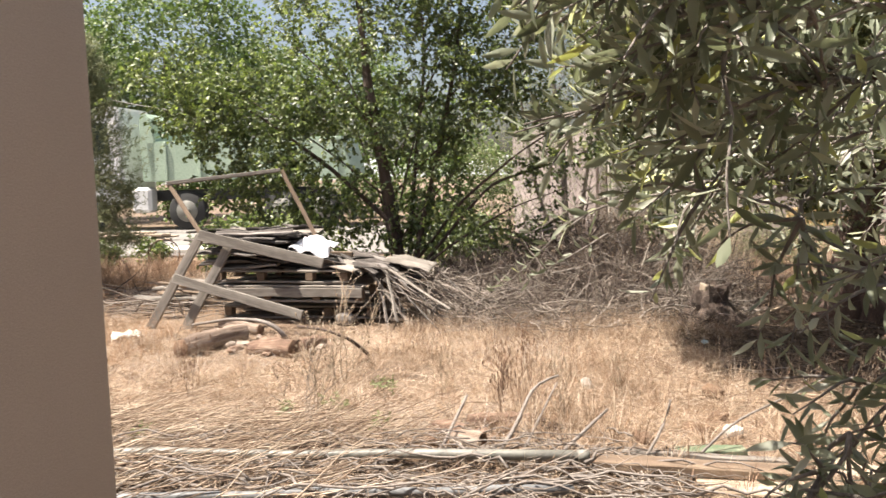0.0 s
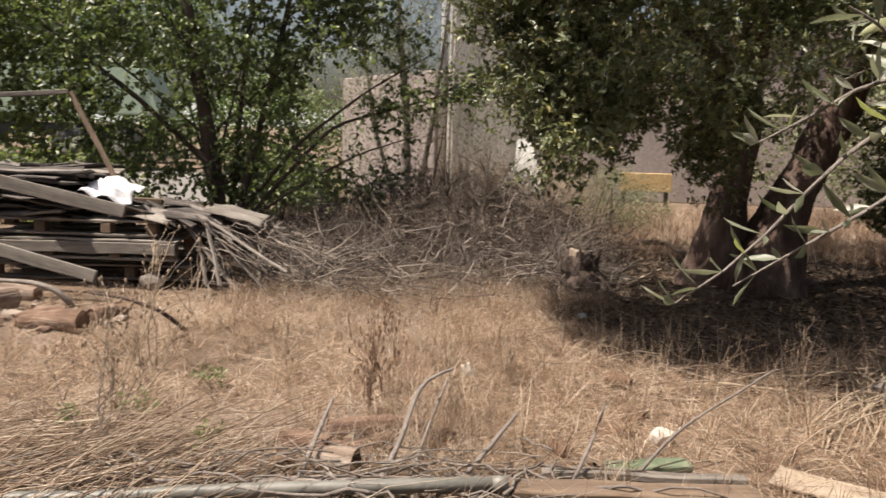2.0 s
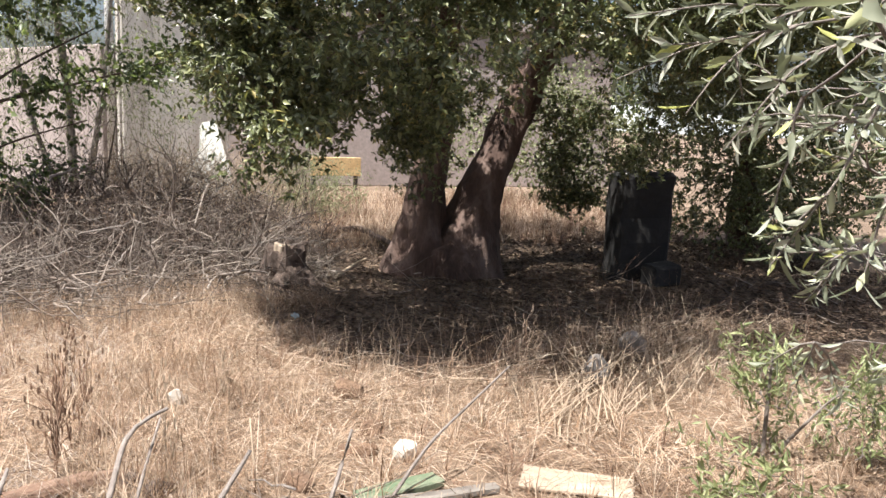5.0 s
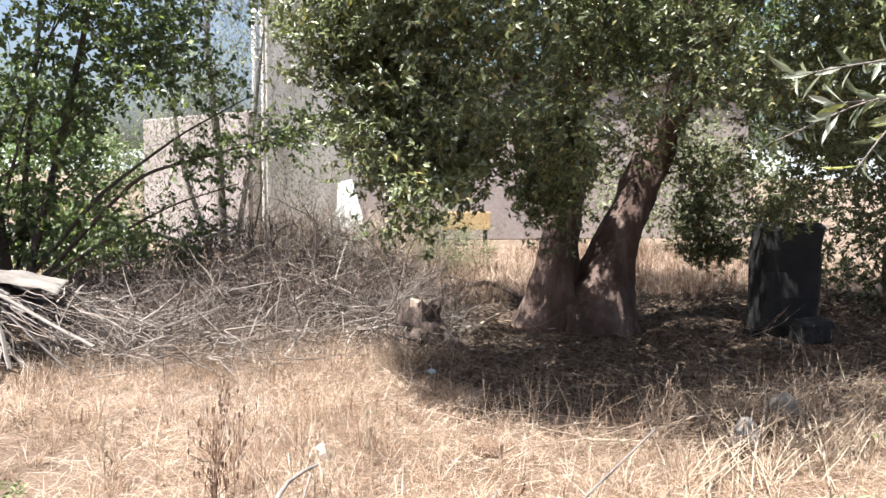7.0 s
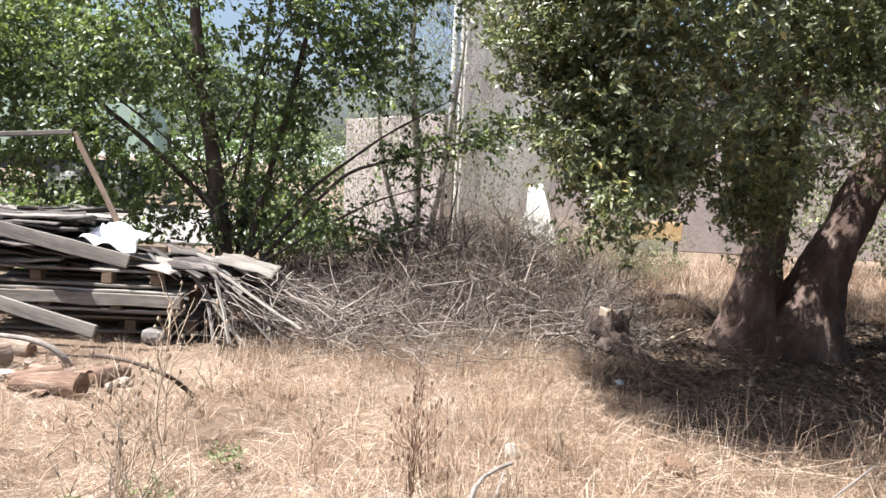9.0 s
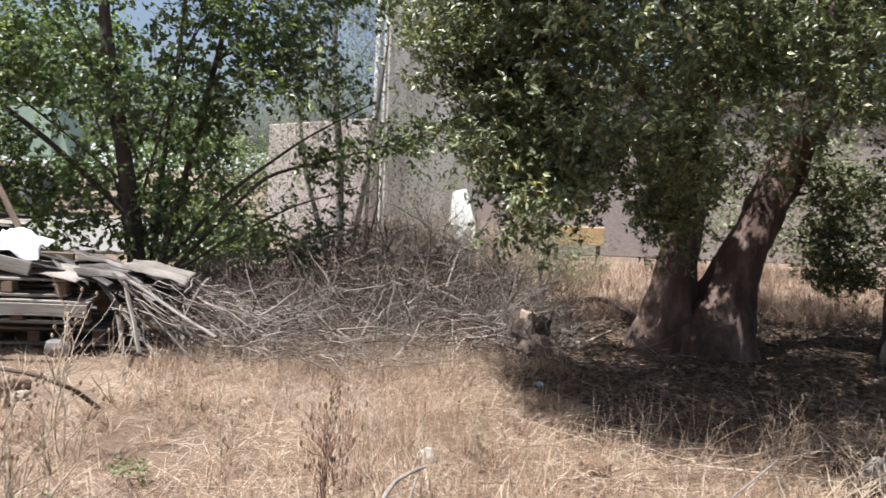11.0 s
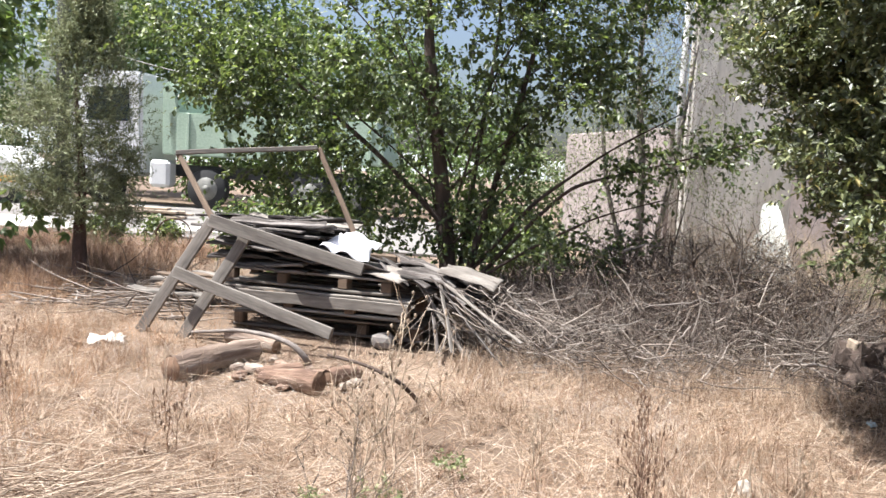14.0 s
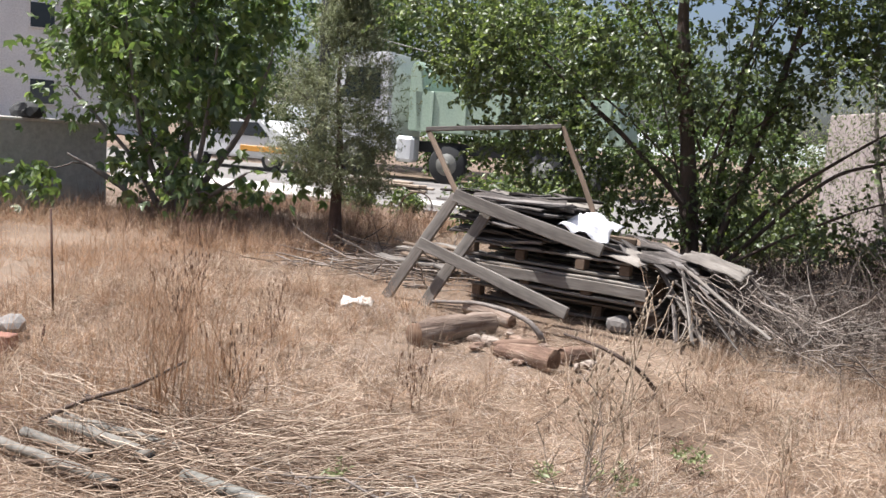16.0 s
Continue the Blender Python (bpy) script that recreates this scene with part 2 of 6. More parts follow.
def thing(name, label, category, at=(0, 0, 0), turn=(0, 0, 0), group="", kind=""):
    ob = new(name)
    ob.matrix_basis = pose(*at, *turn)
    ob.empty_display_size = 0.2
    return tagged(ob, label, category, group, kind)


def box_bm(size, at=(0, 0, 0), bevel=0.006, turn=(0, 0, 0), cuts=0, rough=0.0, seed=0):
    """A box of that size round the point at, with bevelled edges, cut along its length and made uneven."""
    bm = bmesh.new()
    bmesh.ops.create_cube(bm, size=1)
    bmesh.ops.scale(bm, vec=size, verts=bm.verts)
    if cuts:
        axis = max(range(3), key=lambda i: size[i])
        es = [e for e in bm.edges if abs((e.verts[0].co - e.verts[1].co)[axis]) > size[axis] * 0.9]
        bmesh.ops.subdivide_edges(bm, edges=es, cuts=cuts, use_grid_fill=True)
    if bevel:
        es = [e for e in bm.edges if len(e.link_faces) == 2 and e.calc_face_angle(0) > 0.5]
        bmesh.ops.bevel(bm, geom=es, offset=bevel, segments=1, affect="EDGES")
    if rough:
        for v in bm.verts:
            v.co += noise.noise_vector(v.co * 4 + Vector((seed * 3.1, seed, 0))) * rough
    bmesh.ops.transform(bm, matrix=pose(*at, *turn), verts=bm.verts)
    return bm


def tube(points, radii, sides=6, wobble=0.0):
    """A tapered round tube along points: vertices and quads."""
    P = np.asarray(points, float)
    r = np.full(len(P), radii, float) if np.isscalar(radii) else np.asarray(radii, float)
    T = np.gradient(P, axis=0)
    T /= np.linalg.norm(T, axis=1)[:, None] + 1e-9
    ref = np.array([0.31, 0.17, 0.94]) if abs(T[0][2]) < 0.8 else np.array([1.0, 0.1, 0.05])
    A = np.cross(T, ref)
    A /= np.linalg.norm(A, axis=1)[:, None] + 1e-9
    B = np.cross(T, A)
    ang = np.linspace(0, 2 * np.pi, sides, endpoint=False)
    rr = r[:, None] * (1 + wobble * rng.normal(size=(len(P), sides)))
    V = P[:, None] + rr[..., None] * (np.cos(ang)[None, :, None] * A[:, None] + np.sin(ang)[None, :, None] * B[:, None])
    V = V.reshape(-1, 3)
    i, j = np.meshgrid(np.arange(len(P) - 1), np.arange(sides), indexing="ij")
    k = (j + 1) % sides
    F = np.stack([i * sides + j, i * sides + k, (i + 1) * sides + k, (i + 1) * sides + j], -1).reshape(-1, 4)
    return V, F


def joined(pieces):
    V, F, n = [], [], 0
    for v, f in pieces:
        V.append(v)
        F.append(f + n)
        n += len(v)
    return np.concatenate(V), np.concatenate(F)


def curve_points(a, b, sag=0.1, n=5, wander=0.05):
    """A wandering line from a to b."""
    a, b = np.asarray(a, float), np.asarray(b, float)
    t = np.linspace(0, 1, n)[:, None]
    P = a + (b - a) * t + np.array([0, 0, sag]) * (4 * t * (1 - t))
    L = np.linalg.norm(b - a)
    P[1:-1] += rng.normal(size=(n - 2, 3)) * wander * L
    return P


def rod(name, points, radii, mat, parent=None, sides=8, label="", capped=True, wobble=0.0):
    """A tube that is closed at both ends."""
    V, F = tube(points, radii, sides, wobble)
    F = [tuple(f) for f in F.tolist()]
    if capped:
        n = len(V)
        F += [tuple(range(sides - 1, -1, -1)), tuple(range(n - sides, n))]
    return mesh_of(name, V, F, mat, parent, True, label)


def many_twigs(P, D, L, r, bend=0.25, seg=4, sides=3, droop=0.0):
    """Many thin curved sticks at once, from points P along directions D."""
    n = len(P)
    t = np.linspace(0, 1, seg + 1)
    D = D / np.linalg.norm(D, axis=1)[:, None]
    side = np.cross(D, rng.normal(size=(n, 3)))
    side /= np.linalg.norm(side, axis=1)[:, None] + 1e-9
    up = np.cross(D, side)
    kink = rng.normal(size=(n, seg + 1, 2)) * 0.018
    c = P[:, None] + L[:, None, None] * (D[:, None] * t[None, :, None]
        + side[:, None] * (bend * rng.uniform(-1, 1, n)[:, None] * t ** 2 + kink[..., 0])[..., None]
        + up[:, None] * kink[..., 1][..., None])
    c[..., 2] -= droop * (L[:, None] * t ** 2)
    rad = r[:, None] * (1 - 0.75 * t)
    ang = np.arange(sides) * 2 * np.pi / sides
    V = c[:, :, None] + rad[..., None, None] * (np.cos(ang)[:, None] * side[:, None, None] + np.sin(ang)[:, None] * up[:, None, None])
    b = (np.arange(n) * (seg + 1) * sides)[:, None, None]
    i, j = np.arange(seg)[None, :, None], np.arange(sides)[None, None, :]
    k = (j + 1) % sides
    F = np.stack([b + i * sides + j, b + i * sides + k, b + (i + 1) * sides + k, b + (i + 1) * sides + j], -1).reshape(-1, 4)
    return V.reshape(-1, 3), F, c


def many_blades(P, azimuth, lean, L, w, curl=0.6):
    """Grass blades: flat, tapered, bent over."""
    n = len(P)
    t = np.array([0.0, 0.5, 1.0])
    ang = lean[:, None] + curl * t * rng.uniform(0.2, 1.2, n)[:, None]
    step = L[:, None] / 2
    h = np.concatenate([np.zeros((n, 1)), np.cumsum(np.sin(ang[:, :2]) * step, 1)], 1)
    v = np.concatenate([np.zeros((n, 1)), np.cumsum(np.cos(ang[:, :2]) * step, 1)], 1)
    dx, dy = np.cos(azimuth), np.sin(azimuth)
    c = np.stack([P[:, 0:1] + h * dx[:, None], P[:, 1:2] + h * dy[:, None], P[:, 2:3] + np.maximum(v, 0.004)], -1)
    turn = rng.uniform(0, np.pi, n)
    side = np.stack([-dy * np.cos(turn), dx * np.cos(turn), np.sin(turn) * 0.6], -1)
    ww = w[:, None] * np.array([1.0, 0.8, 0.15])
    V = np.stack([c - side[:, None] * ww[..., None], c + side[:, None] * ww[..., None]], 2).reshape(-1, 3)
    b = (np.arange(n) * 6)[:, None]
    F = np.concatenate([b + np.array([0, 1, 3, 2]), b + np.array([2, 3, 5, 4])], 1).reshape(-1, 4)
    return V, F


def many_leaves(P, D, N, L, w, fold=0.25, simple=False):
    """Leaves folded along the midrib: from P along D, facing N."""
    n = len(P)
    D = D / (np.linalg.norm(D, axis=1)[:, None] + 1e-9)
    S = np.cross(D, N)
    S /= np.linalg.norm(S, axis=1)[:, None] + 1e-9
    U = np.cross(S, D)
    L, w = L[:, None], w[:, None]
    a = P
    m = P + D * L * 0.5 - U * w * fold
    l, r = P + D * L * 0.42 - S * w * 0.5 + U * w * fold * 0.4, P + D * L * 0.42 + S * w * 0.5 + U * w * fold * 0.4
    if simple:
        V = np.stack([a, l, r, P + D * L - U * w * 0.35], 1).reshape(-1, 3)
        b = (np.arange(n) * 4)[:, None]
        T = np.array([[0, 3, 1], [0, 2, 3]])
        return V, (b[:, None] + T[None]).reshape(-1, 3)
    l2, r2 = P + D * L * 0.75 - S * w * 0.33, P + D * L * 0.75 + S * w * 0.33
    e = P + D * L - U * w * 0.35
    V = np.stack([a, l, r, m, l2, r2, e], 1).reshape(-1, 3)
    b = (np.arange(n) * 7)[:, None]
    T = np.array([[0, 3, 1], [0, 2, 3], [1, 3, 4], [3, 2, 5], [4, 3, 6], [3, 5, 6]])
    F = (b[:, None] + T[None]).reshape(-1, 3)
    return V, F


def lump(name, size, mat, at, seed=0, parent=None, rough=0.22, turn=0, detail=2):
    """An uneven stone or clod that sits a little in the ground."""
    bm = bmesh.new()
    bmesh.ops.create_icosphere(bm, subdivisions=detail, radius=0.5)
    for v in bm.verts:
        d = noise.noise(v.co * 2.1 + Vector((seed * 7.3, seed, 1))) + 0.4 * noise.noise(v.co * 5 + Vector((seed, 2, seed)))
        v.co *= 1 + rough * 2 * d
        v.co.z = max(v.co.z, -0.35)
    bmesh.ops.scale(bm, vec=size, verts=bm.verts)
    bmesh.ops.transform(bm, matrix=pose(*at, 0, 0, turn), verts=bm.verts)
    return part(name, bm, mat, parent)


# ---- ground ----
def ground_z(x, y):
    """Height of the uneven yard."""
    return 0.035 * noise.noise(Vector((x * 0.55, y * 0.55, 0.3))) + 0.014 * noise.noise(Vector((x * 2.3, y * 2.3, 4.0)))


def heights(x, y):
    return np.array([ground_z(a, b) for a, b in zip(x, y)])


def grades(lo, hi, step, far):
    """Coordinates that are fine between lo and hi and widen to the horizon."""
    mid = list(np.arange(lo, hi, step))
    out, s, v = [], step, hi
    while v < far:
        out.append(v)
        s *= 1.5
        v += s
    left, s, v = [], step * 1.5, lo - step
    while v > -far:
        left.append(v)
        v -= s
        s *= 1.5
    return np.array(left[::-1] + mid + out)


gx, gy = grades(-8, 7, 0.14, 700), grades(1.5, 12, 0.14, 700)
X, Y = np.meshgrid(gx, gy, indexing="ij")
Z = heights(X.ravel(), Y.ravel()).reshape(X.shape) * (np.hypot(X, Y - 6) < 30)
nx, ny = X.shape
i, j = np.meshgrid(np.arange(nx - 1), np.arange(ny - 1), indexing="ij")
F = np.stack([i * ny + j, (i + 1) * ny + j, (i + 1) * ny + j + 1, i * ny + j + 1], -1).reshape(-1, 4)
tagged(mesh_of("ground", np.stack([X, Y, Z], -1).reshape(-1, 3), F, SOIL, None, True),
       "dry brown earth of an overgrown yard", "ground", kind="structure")


# ---- buildings near the walk ----
def slab(name, size, at, mat, label, category, kind="structure", bevel=0.01, turn=(0, 0, 0)):
    return tagged(part(name, box_bm(size, at, bevel, turn), mat), label, category, kind=kind)


slab("wall_west", (0.25, 4.2, 3.2), (-0.125, -0.29, 1.6), BEIGE, "smooth beige rendered house wall ending at a corner", "wall")
slab("wall_return", (4.0, 0.25, 3.2), (-2.255, 1.55, 1.6), BEIGE, "beige rendered wall running back from the corner", "wall")
slab("wall_south", (9.0, 0.25, 3.2), (1.0, -2.52, 1.6), BEIGE, "plain beige rendered wall behind the start", "wall")


# ---- trees ----
def unit(n):
    d = rng.normal(size=(n, 3))
    return d / np.linalg.norm(d, axis=1)[:, None]


def dense(points, radii, step=0.12):
    """Points and radii along a line, close together."""
    P, r = np.asarray(points, float), np.asarray(radii, float)
    d = np.concatenate([[0], np.cumsum(np.linalg.norm(np.diff(P, axis=0), axis=1))])
    t = np.linspace(0, d[-1], max(4, int(d[-1] / step)))
    Q = np.stack([np.interp(t, d, P[:, k]) for k in range(3)], 1)
    for _ in range(2):
        Q[1:-1] = (Q[:-2] + 2 * Q[1:-1] + Q[2:]) / 4
    return Q, np.interp(t, d, r)


def boughs(stems, tips, thick=0.012):
    """Branches that run from the stems out to each tip, the nearest first."""
    nodes = np.concatenate([s[0][len(s[0]) // 4:] for s in stems])
    girth = np.concatenate([s[1][len(s[1]) // 4:] for s in stems])
    pieces = []
    order = np.argsort([np.min(np.linalg.norm(nodes - t, axis=1)) for t in tips])
    for k in order:
        t = tips[k]
        d = np.linalg.norm(nodes - t, axis=1) + 0.6 * np.maximum(0, nodes[:, 2] - t[2] + 0.1)
        n = int(np.argmin(d))
        a, r0 = nodes[n], min(girth[n] * 0.6, 0.006 + 0.022 * d[n])
        c = curve_points(a, t, 0.06 * d[n], 6, 0.04)
        rr = np.linspace(r0, 0.003, 6)
        pieces.append(tube(c, rr, 5))
        nodes, girth = np.concatenate([nodes, c[2:]]), np.concatenate([girth, rr[2:]])
    return joined(pieces)


def blob_tips(blobs, n, shell=0.55):
    """Clump centres spread through ellipsoids: (centre, radii), more of them near the surface."""
    size = np.array([b[1][0] * b[1][1] * b[1][2] for b in blobs])
    pick = rng.choice(len(blobs), n, p=size / size.sum())
    C, R = np.array([b[0] for b in blobs])[pick], np.array([b[1] for b in blobs])[pick]
    return C + unit(n) * R * rng.uniform(shell, 1.0, n)[:, None] ** 0.8


def crown_leaves(tips, heart, per, spread, size, width, droop=0.35, lift=0.5, jitter=0.4, lobed=False):
    """Leaves in clumps round the tips, hanging outwards."""
    n = len(tips) * per
    C = np.repeat(tips, per, 0)
    off = rng.normal(size=(n, 3)) * np.array([1, 1, 0.75]) * spread * np.repeat(rng.uniform(0.6, 1.3, len(tips)), per)[:, None]
    P = C + off
    out = P - np.asarray(heart)
    out /= np.linalg.norm(out, axis=1)[:, None] + 1e-9
    D = 0.5 * out + unit(n) * 0.9 + np.array([0, 0, -droop])
    N = unit(n) + np.array([0, 0, lift * 1.6]) + 0.5 * out
    s = rng.uniform(1 - jitter, 1 + jitter, n)
    if lobed:
        # three lobes from one stalk
        D /= np.linalg.norm(D, axis=1)[:, None]
        S = np.cross(D, N)
        S /= np.linalg.norm(S, axis=1)[:, None] + 1e-9
        sets = [many_leaves(P, D + S * k, N, size * s * q, width * s * 0.55, 0.2, True) for k, q in ((-0.85, 0.8), (0.0, 1.0), (0.85, 0.8))]
        return joined(sets)
    return many_leaves(P, D, N, size * s, width * s * rng.uniform(0.75, 1.2, n), 0.25, n > 9000)


def shoot_leaves(tips, heart, shoots, leaves, length, spread, size, width, droop=0.35, lift=0.5, upright=0.0, thick=0.0016):
    """Short leafy shoots round each tip: returns the leaves and the twigs that carry them."""
    n = len(tips) * shoots
    C = np.repeat(tips, shoots, 0) + rng.normal(size=(n, 3)) * np.array([1, 1, 0.75]) * spread * np.repeat(rng.uniform(0.6, 1.3, len(tips)), shoots)[:, None]
    out = C - np.asarray(heart)
    out /= np.linalg.norm(out, axis=1)[:, None] + 1e-9
    A = 0.8 * out + unit(n) * 0.8 + np.array([0, 0, upright])
    A /= np.linalg.norm(A, axis=1)[:, None]
    L = length * rng.uniform(0.6, 1.35, n)
    tv, tf, _ = many_twigs(C, A, L, np.full(n, thick), 0.15, 2, 3)
    m = n * leaves
    k = np.tile((np.arange(leaves) + 0.6) / leaves, n)
    a = np.repeat(A, leaves, 0)
    P = np.repeat(C, leaves, 0) + a * (np.repeat(L, leaves) * k)[:, None]
    D = 0.55 * a + unit(m) * 0.95 + np.array([0, 0, -droop])
    N = unit(m) * 0.8 + np.array([0, 0, lift * 1.8]) + 0.5 * np.repeat(out, leaves, 0)
    q = rng.uniform(0.6, 1.3, m)
    return many_leaves(P, D, N, size * q, width * q * rng.uniform(0.8, 1.2, m), 0.22, m > 60000), (tv, tf)


def fluted(line, sides, amount):
    """A trunk with folds and ridges that run along it."""
    P, r = line
    V, F = tube(P, r, sides, 0.01)
    for k in range(len(V)):
        c, v = P[k // sides], V[k]
        q = noise.noise(Vector((v[0] * 5.5, v[1] * 5.5, v[2] * 1.1))) + 0.5 * noise.noise(Vector((v[0] * 15, v[1] * 15, v[2] * 3.0)))
        V[k] = v + (v - c) * amount * q
    return V, F


def tree(name, label, at, stems, tips, bark, leaf, per, spread, size, width, category="tree", heart=None, sides=9, wobble=0.05, droop=0.35, lobed=False, shoots=None):
    """stems: lines of (points, radii) in the world; tips: the clumps of the crown."""
    t = thing(name, label, category, (*at, 0))
    off = np.array([*at, 0.0])
    lines = [dense(p, r) for p, r in stems]
    mesh_of("trunk", *joined([fluted((p - off, r), sides, wobble * 6) for p, r in lines]), bark, t, True)
    v, f = boughs(lines, tips)
    mesh_of("branching", v - off, f, bark, t, True)
    heart = tips.mean(0) if heart is None else heart
    if shoots:
        # shoots: how many to a tip, how long, how upright
        (v, f), (tv, tf) = shoot_leaves(tips, heart, shoots[0], per, shoots[1], spread, size, width, droop, upright=shoots[2])
        if len(tips) < 620 and size > 0.045:
            mesh_of("twig_work", tv - off, tf, bark, t)
    else:
        v, f = crown_leaves(tips, heart, per, spread, size, width, droop, lobed=lobed)
    mesh_of("crown", v - off, f, leaf, t)
    return t


def clear_of_path(tips, reach=0.0):
    """Keeps only the clumps outside the strip where one walks."""
    keep = tips[:, 0] > np.maximum(0.53 + 1.10 * (tips[:, 1] - 1.92), 1.02) + reach
    return tips[keep]


# the wide old evergreen, with two leaning trunks on one foot
tips = blob_tips([((2.8, 7.0, 2.05), (1.4, 1.0, 0.85)), ((4.5, 6.9, 2.6), (1.5, 1.0, 0.7)), ((6.3, 7.0, 2.25), (1.3, 1.0, 0.85)),
                  ((3.3, 7.6, 2.9), (2.0, 1.3, 0.9)), ((5.4, 7.6, 3.0), (2.2, 1.3, 0.9)), ((4.4, 8.3, 3.9), (2.7, 1.6, 1.0)), ((7.3, 7.3, 3.1), (1.3, 1.2, 1.0)),
                  ((2.15, 7.1, 1.6), (0.7, 0.7, 0.55)), ((6.2, 8.4, 1.3), (0.5, 0.6, 0.7)), ((4.5, 9.8, 2.8), (2.4, 1.3, 1.2)), ((3.2, 7.5, 1.5), (0.45, 0.4, 0.35)), ((5.85, 7.9, 1.5), (0.6, 0.5, 0.6)), ((4.65, 8.0, 1.95), (0.5, 0.4, 0.4)), ((1.9, 6.4, 3.2), (0.8, 0.6, 0.5))], 1080, 0.55)
# extra clumps, added to widen the shade under the crown
tips = np.concatenate([tips, blob_tips([((6.3, 6.2, 2.7), (1.2, 0.7, 0.6)), ((2.3, 6.6, 2.6), (0.7, 0.7, 0.6)), ((1.6, 6.9, 2.9), (0.6, 0.6, 0.5))], 110, 0.3)])
# the near half of the crown reaches further out
out = np.clip((8.6 - tips[:, 1]) / 0.9, 0, 1)[:, None] * 0.14
tips = tips + (np.array([0.44, 1.93, 1.43]) - tips) * out
# foliage that hangs beside the trunks
hang = [((3.45, 8.10, 1.15), (0.32, 0.22, 0.35)), ((5.75, 8.70, 0.95), (0.45, 0.4, 0.45)), ((5.5, 8.5, 1.4), (0.35, 0.35, 0.4)), ((3.4, 7.7, 1.65), (0.28, 0.25, 0.4))]
tips = np.concatenate([tips, blob_tips(hang, 90, 0.2), blob_tips([((1.78, 7.1, 2.35), (0.62, 0.6, 0.85)), ((2.1, 6.9, 1.65), (0.6, 0.5, 0.4))], 240, 0.15),
                       blob_tips([((6.3, 7.9, 2.3), (0.9, 0.8, 0.8)), ((5.6, 7.4, 2.0), (0.6, 0.6, 0.4))], 90, 0.3)])


def hollow(tips, low, high, keep=0.06):
    """Thins the crown round the line between two points, where the boughs are bare."""
    (c0, r0), (c1, r1) = low, high
    a, d = np.array(c0), np.array(c1) - np.array(c0)
    t = np.clip(((tips - a) @ d) / (d @ d), 0, 1)
    far = np.linalg.norm(tips - a - t[:, None] * d, axis=1)
    return tips[(far > r0 + (r1 - r0) * t) | (rng.random(len(tips)) < keep)]


# bare inside, where the two trunks fork and part
tips = hollow(tips, ((4.3, 8.4, 0.7), 0.45), ((3.3, 6.6, 1.6), 0.34))
tips = hollow(tips, ((4.7, 8.4, 1.4), 0.42), ((3.55, 6.4, 1.9), 0.30))
tips = hollow(tips, ((5.0, 8.4, 1.8), 0.36), ((3.75, 6.4, 2.1), 0.24), 0.2)
tips = hollow(tips, ((6.4, 9.5, 1.5), 0.5), ((4.6, 6.6, 1.5), 0.30), 0.35)
# flat upper boughs, added unseen over the yard to keep the ground under them dark
tips = np.concatenate([tips, blob_tips([((3.40, 7.6, 1.62), (0.22, 0.22, 0.40)), ((3.05, 7.3, 1.35), (0.3, 0.2, 0.22))], 44, 0.2)])
# roof: clumps above the view that only cast shade
roof = blob_tips([((1.75, 5.75, 3.4), (0.95, 0.75, 0.3)), ((2.5, 5.1, 3.45), (0.9, 0.65, 0.3)), ((3.5, 4.7, 3.5), (1.1, 0.75, 0.3)), ((4.8, 4.55, 3.5), (1.2, 0.8, 0.3)), ((6.2, 4.8, 3.5), (1.1, 0.9, 0.35)),
                  ((2.2, 6.7, 3.5), (1.0, 0.8, 0.35)), ((3.6, 6.2, 3.6), (1.1, 0.8, 0.35)), ((5.0, 6.2, 3.7), (1.2, 0.8, 0.35)), ((6.4, 6.4, 3.7), (1.1, 0.9, 0.35)), ((2.3, 7.7, 3.6), (0.8, 0.7, 0.35)), ((3.4, 7.4, 3.8), (1.1, 0.9, 0.3)), ((4.9, 7.6, 3.9), (1.2, 0.9, 0.3))], 800, 0.0)
# back: boughs added to shade and cover the bright grass behind the trunks
back = blob_tips([((5.6, 10.3, 3.0), (2.0, 1.2, 0.8)), ((5.95, 9.3, 1.35), (0.7, 0.4, 0.6)), ((6.7, 9.1, 1.0), (0.5, 0.4, 0.6)), ((5.2, 9.6, 1.5), (0.5, 0.4, 0.4))], 190, 0.1)
tips = np.concatenate([tips, roof, back])
tree("evergreen_tree", "broad old evergreen tree with two reddish leaning trunks", (4.05, 8.55),
     [([(3.85, 8.6, -0.1), (3.88, 8.6, 0.2), (3.93, 8.62, 0.7), (4.02, 8.6, 1.5), (4.03, 8.5, 2.4), (3.8, 8.3, 3.8)], [0.40, 0.30, 0.19, 0.14, 0.11, 0.05]),
      ([(4.2, 8.45, -0.1), (4.25, 8.45, 0.2), (4.40, 8.5, 0.65), (4.66, 8.55, 1.15), (5.05, 8.6, 1.85), (5.35, 8.6, 2.6), (5.6, 8.6, 4.0)], [0.46, 0.36, 0.25, 0.19, 0.15, 0.12, 0.05]),
      ([(4.02, 8.6, 1.5), (3.4, 8.2, 2.2), (2.6, 7.8, 2.6)], [0.11, 0.08, 0.03]),
      ([(4.02, 8.5, 1.9), (3.3, 7.2, 2.9), (2.6, 6.0, 3.3)], [0.10, 0.07, 0.03]),
      ([(5.1, 8.55, 1.95), (4.9, 7.3, 3.0), (4.6, 5.8, 3.4)], [0.11, 0.07, 0.03]),
      ([(4.85, 8.5, 1.5), (5.0, 8.3, 2.4), (4.9, 8.0, 3.4)], [0.10, 0.08, 0.03])],
     tips, CAROB_BARK, CAROB_LEAF, 10, 0.105, 0.046, 0.0195, heart=(4.3, 8.2, 2.2), sides=30, wobble=0.06, droop=0.15, shoots=(15, 0.09, 0.35))

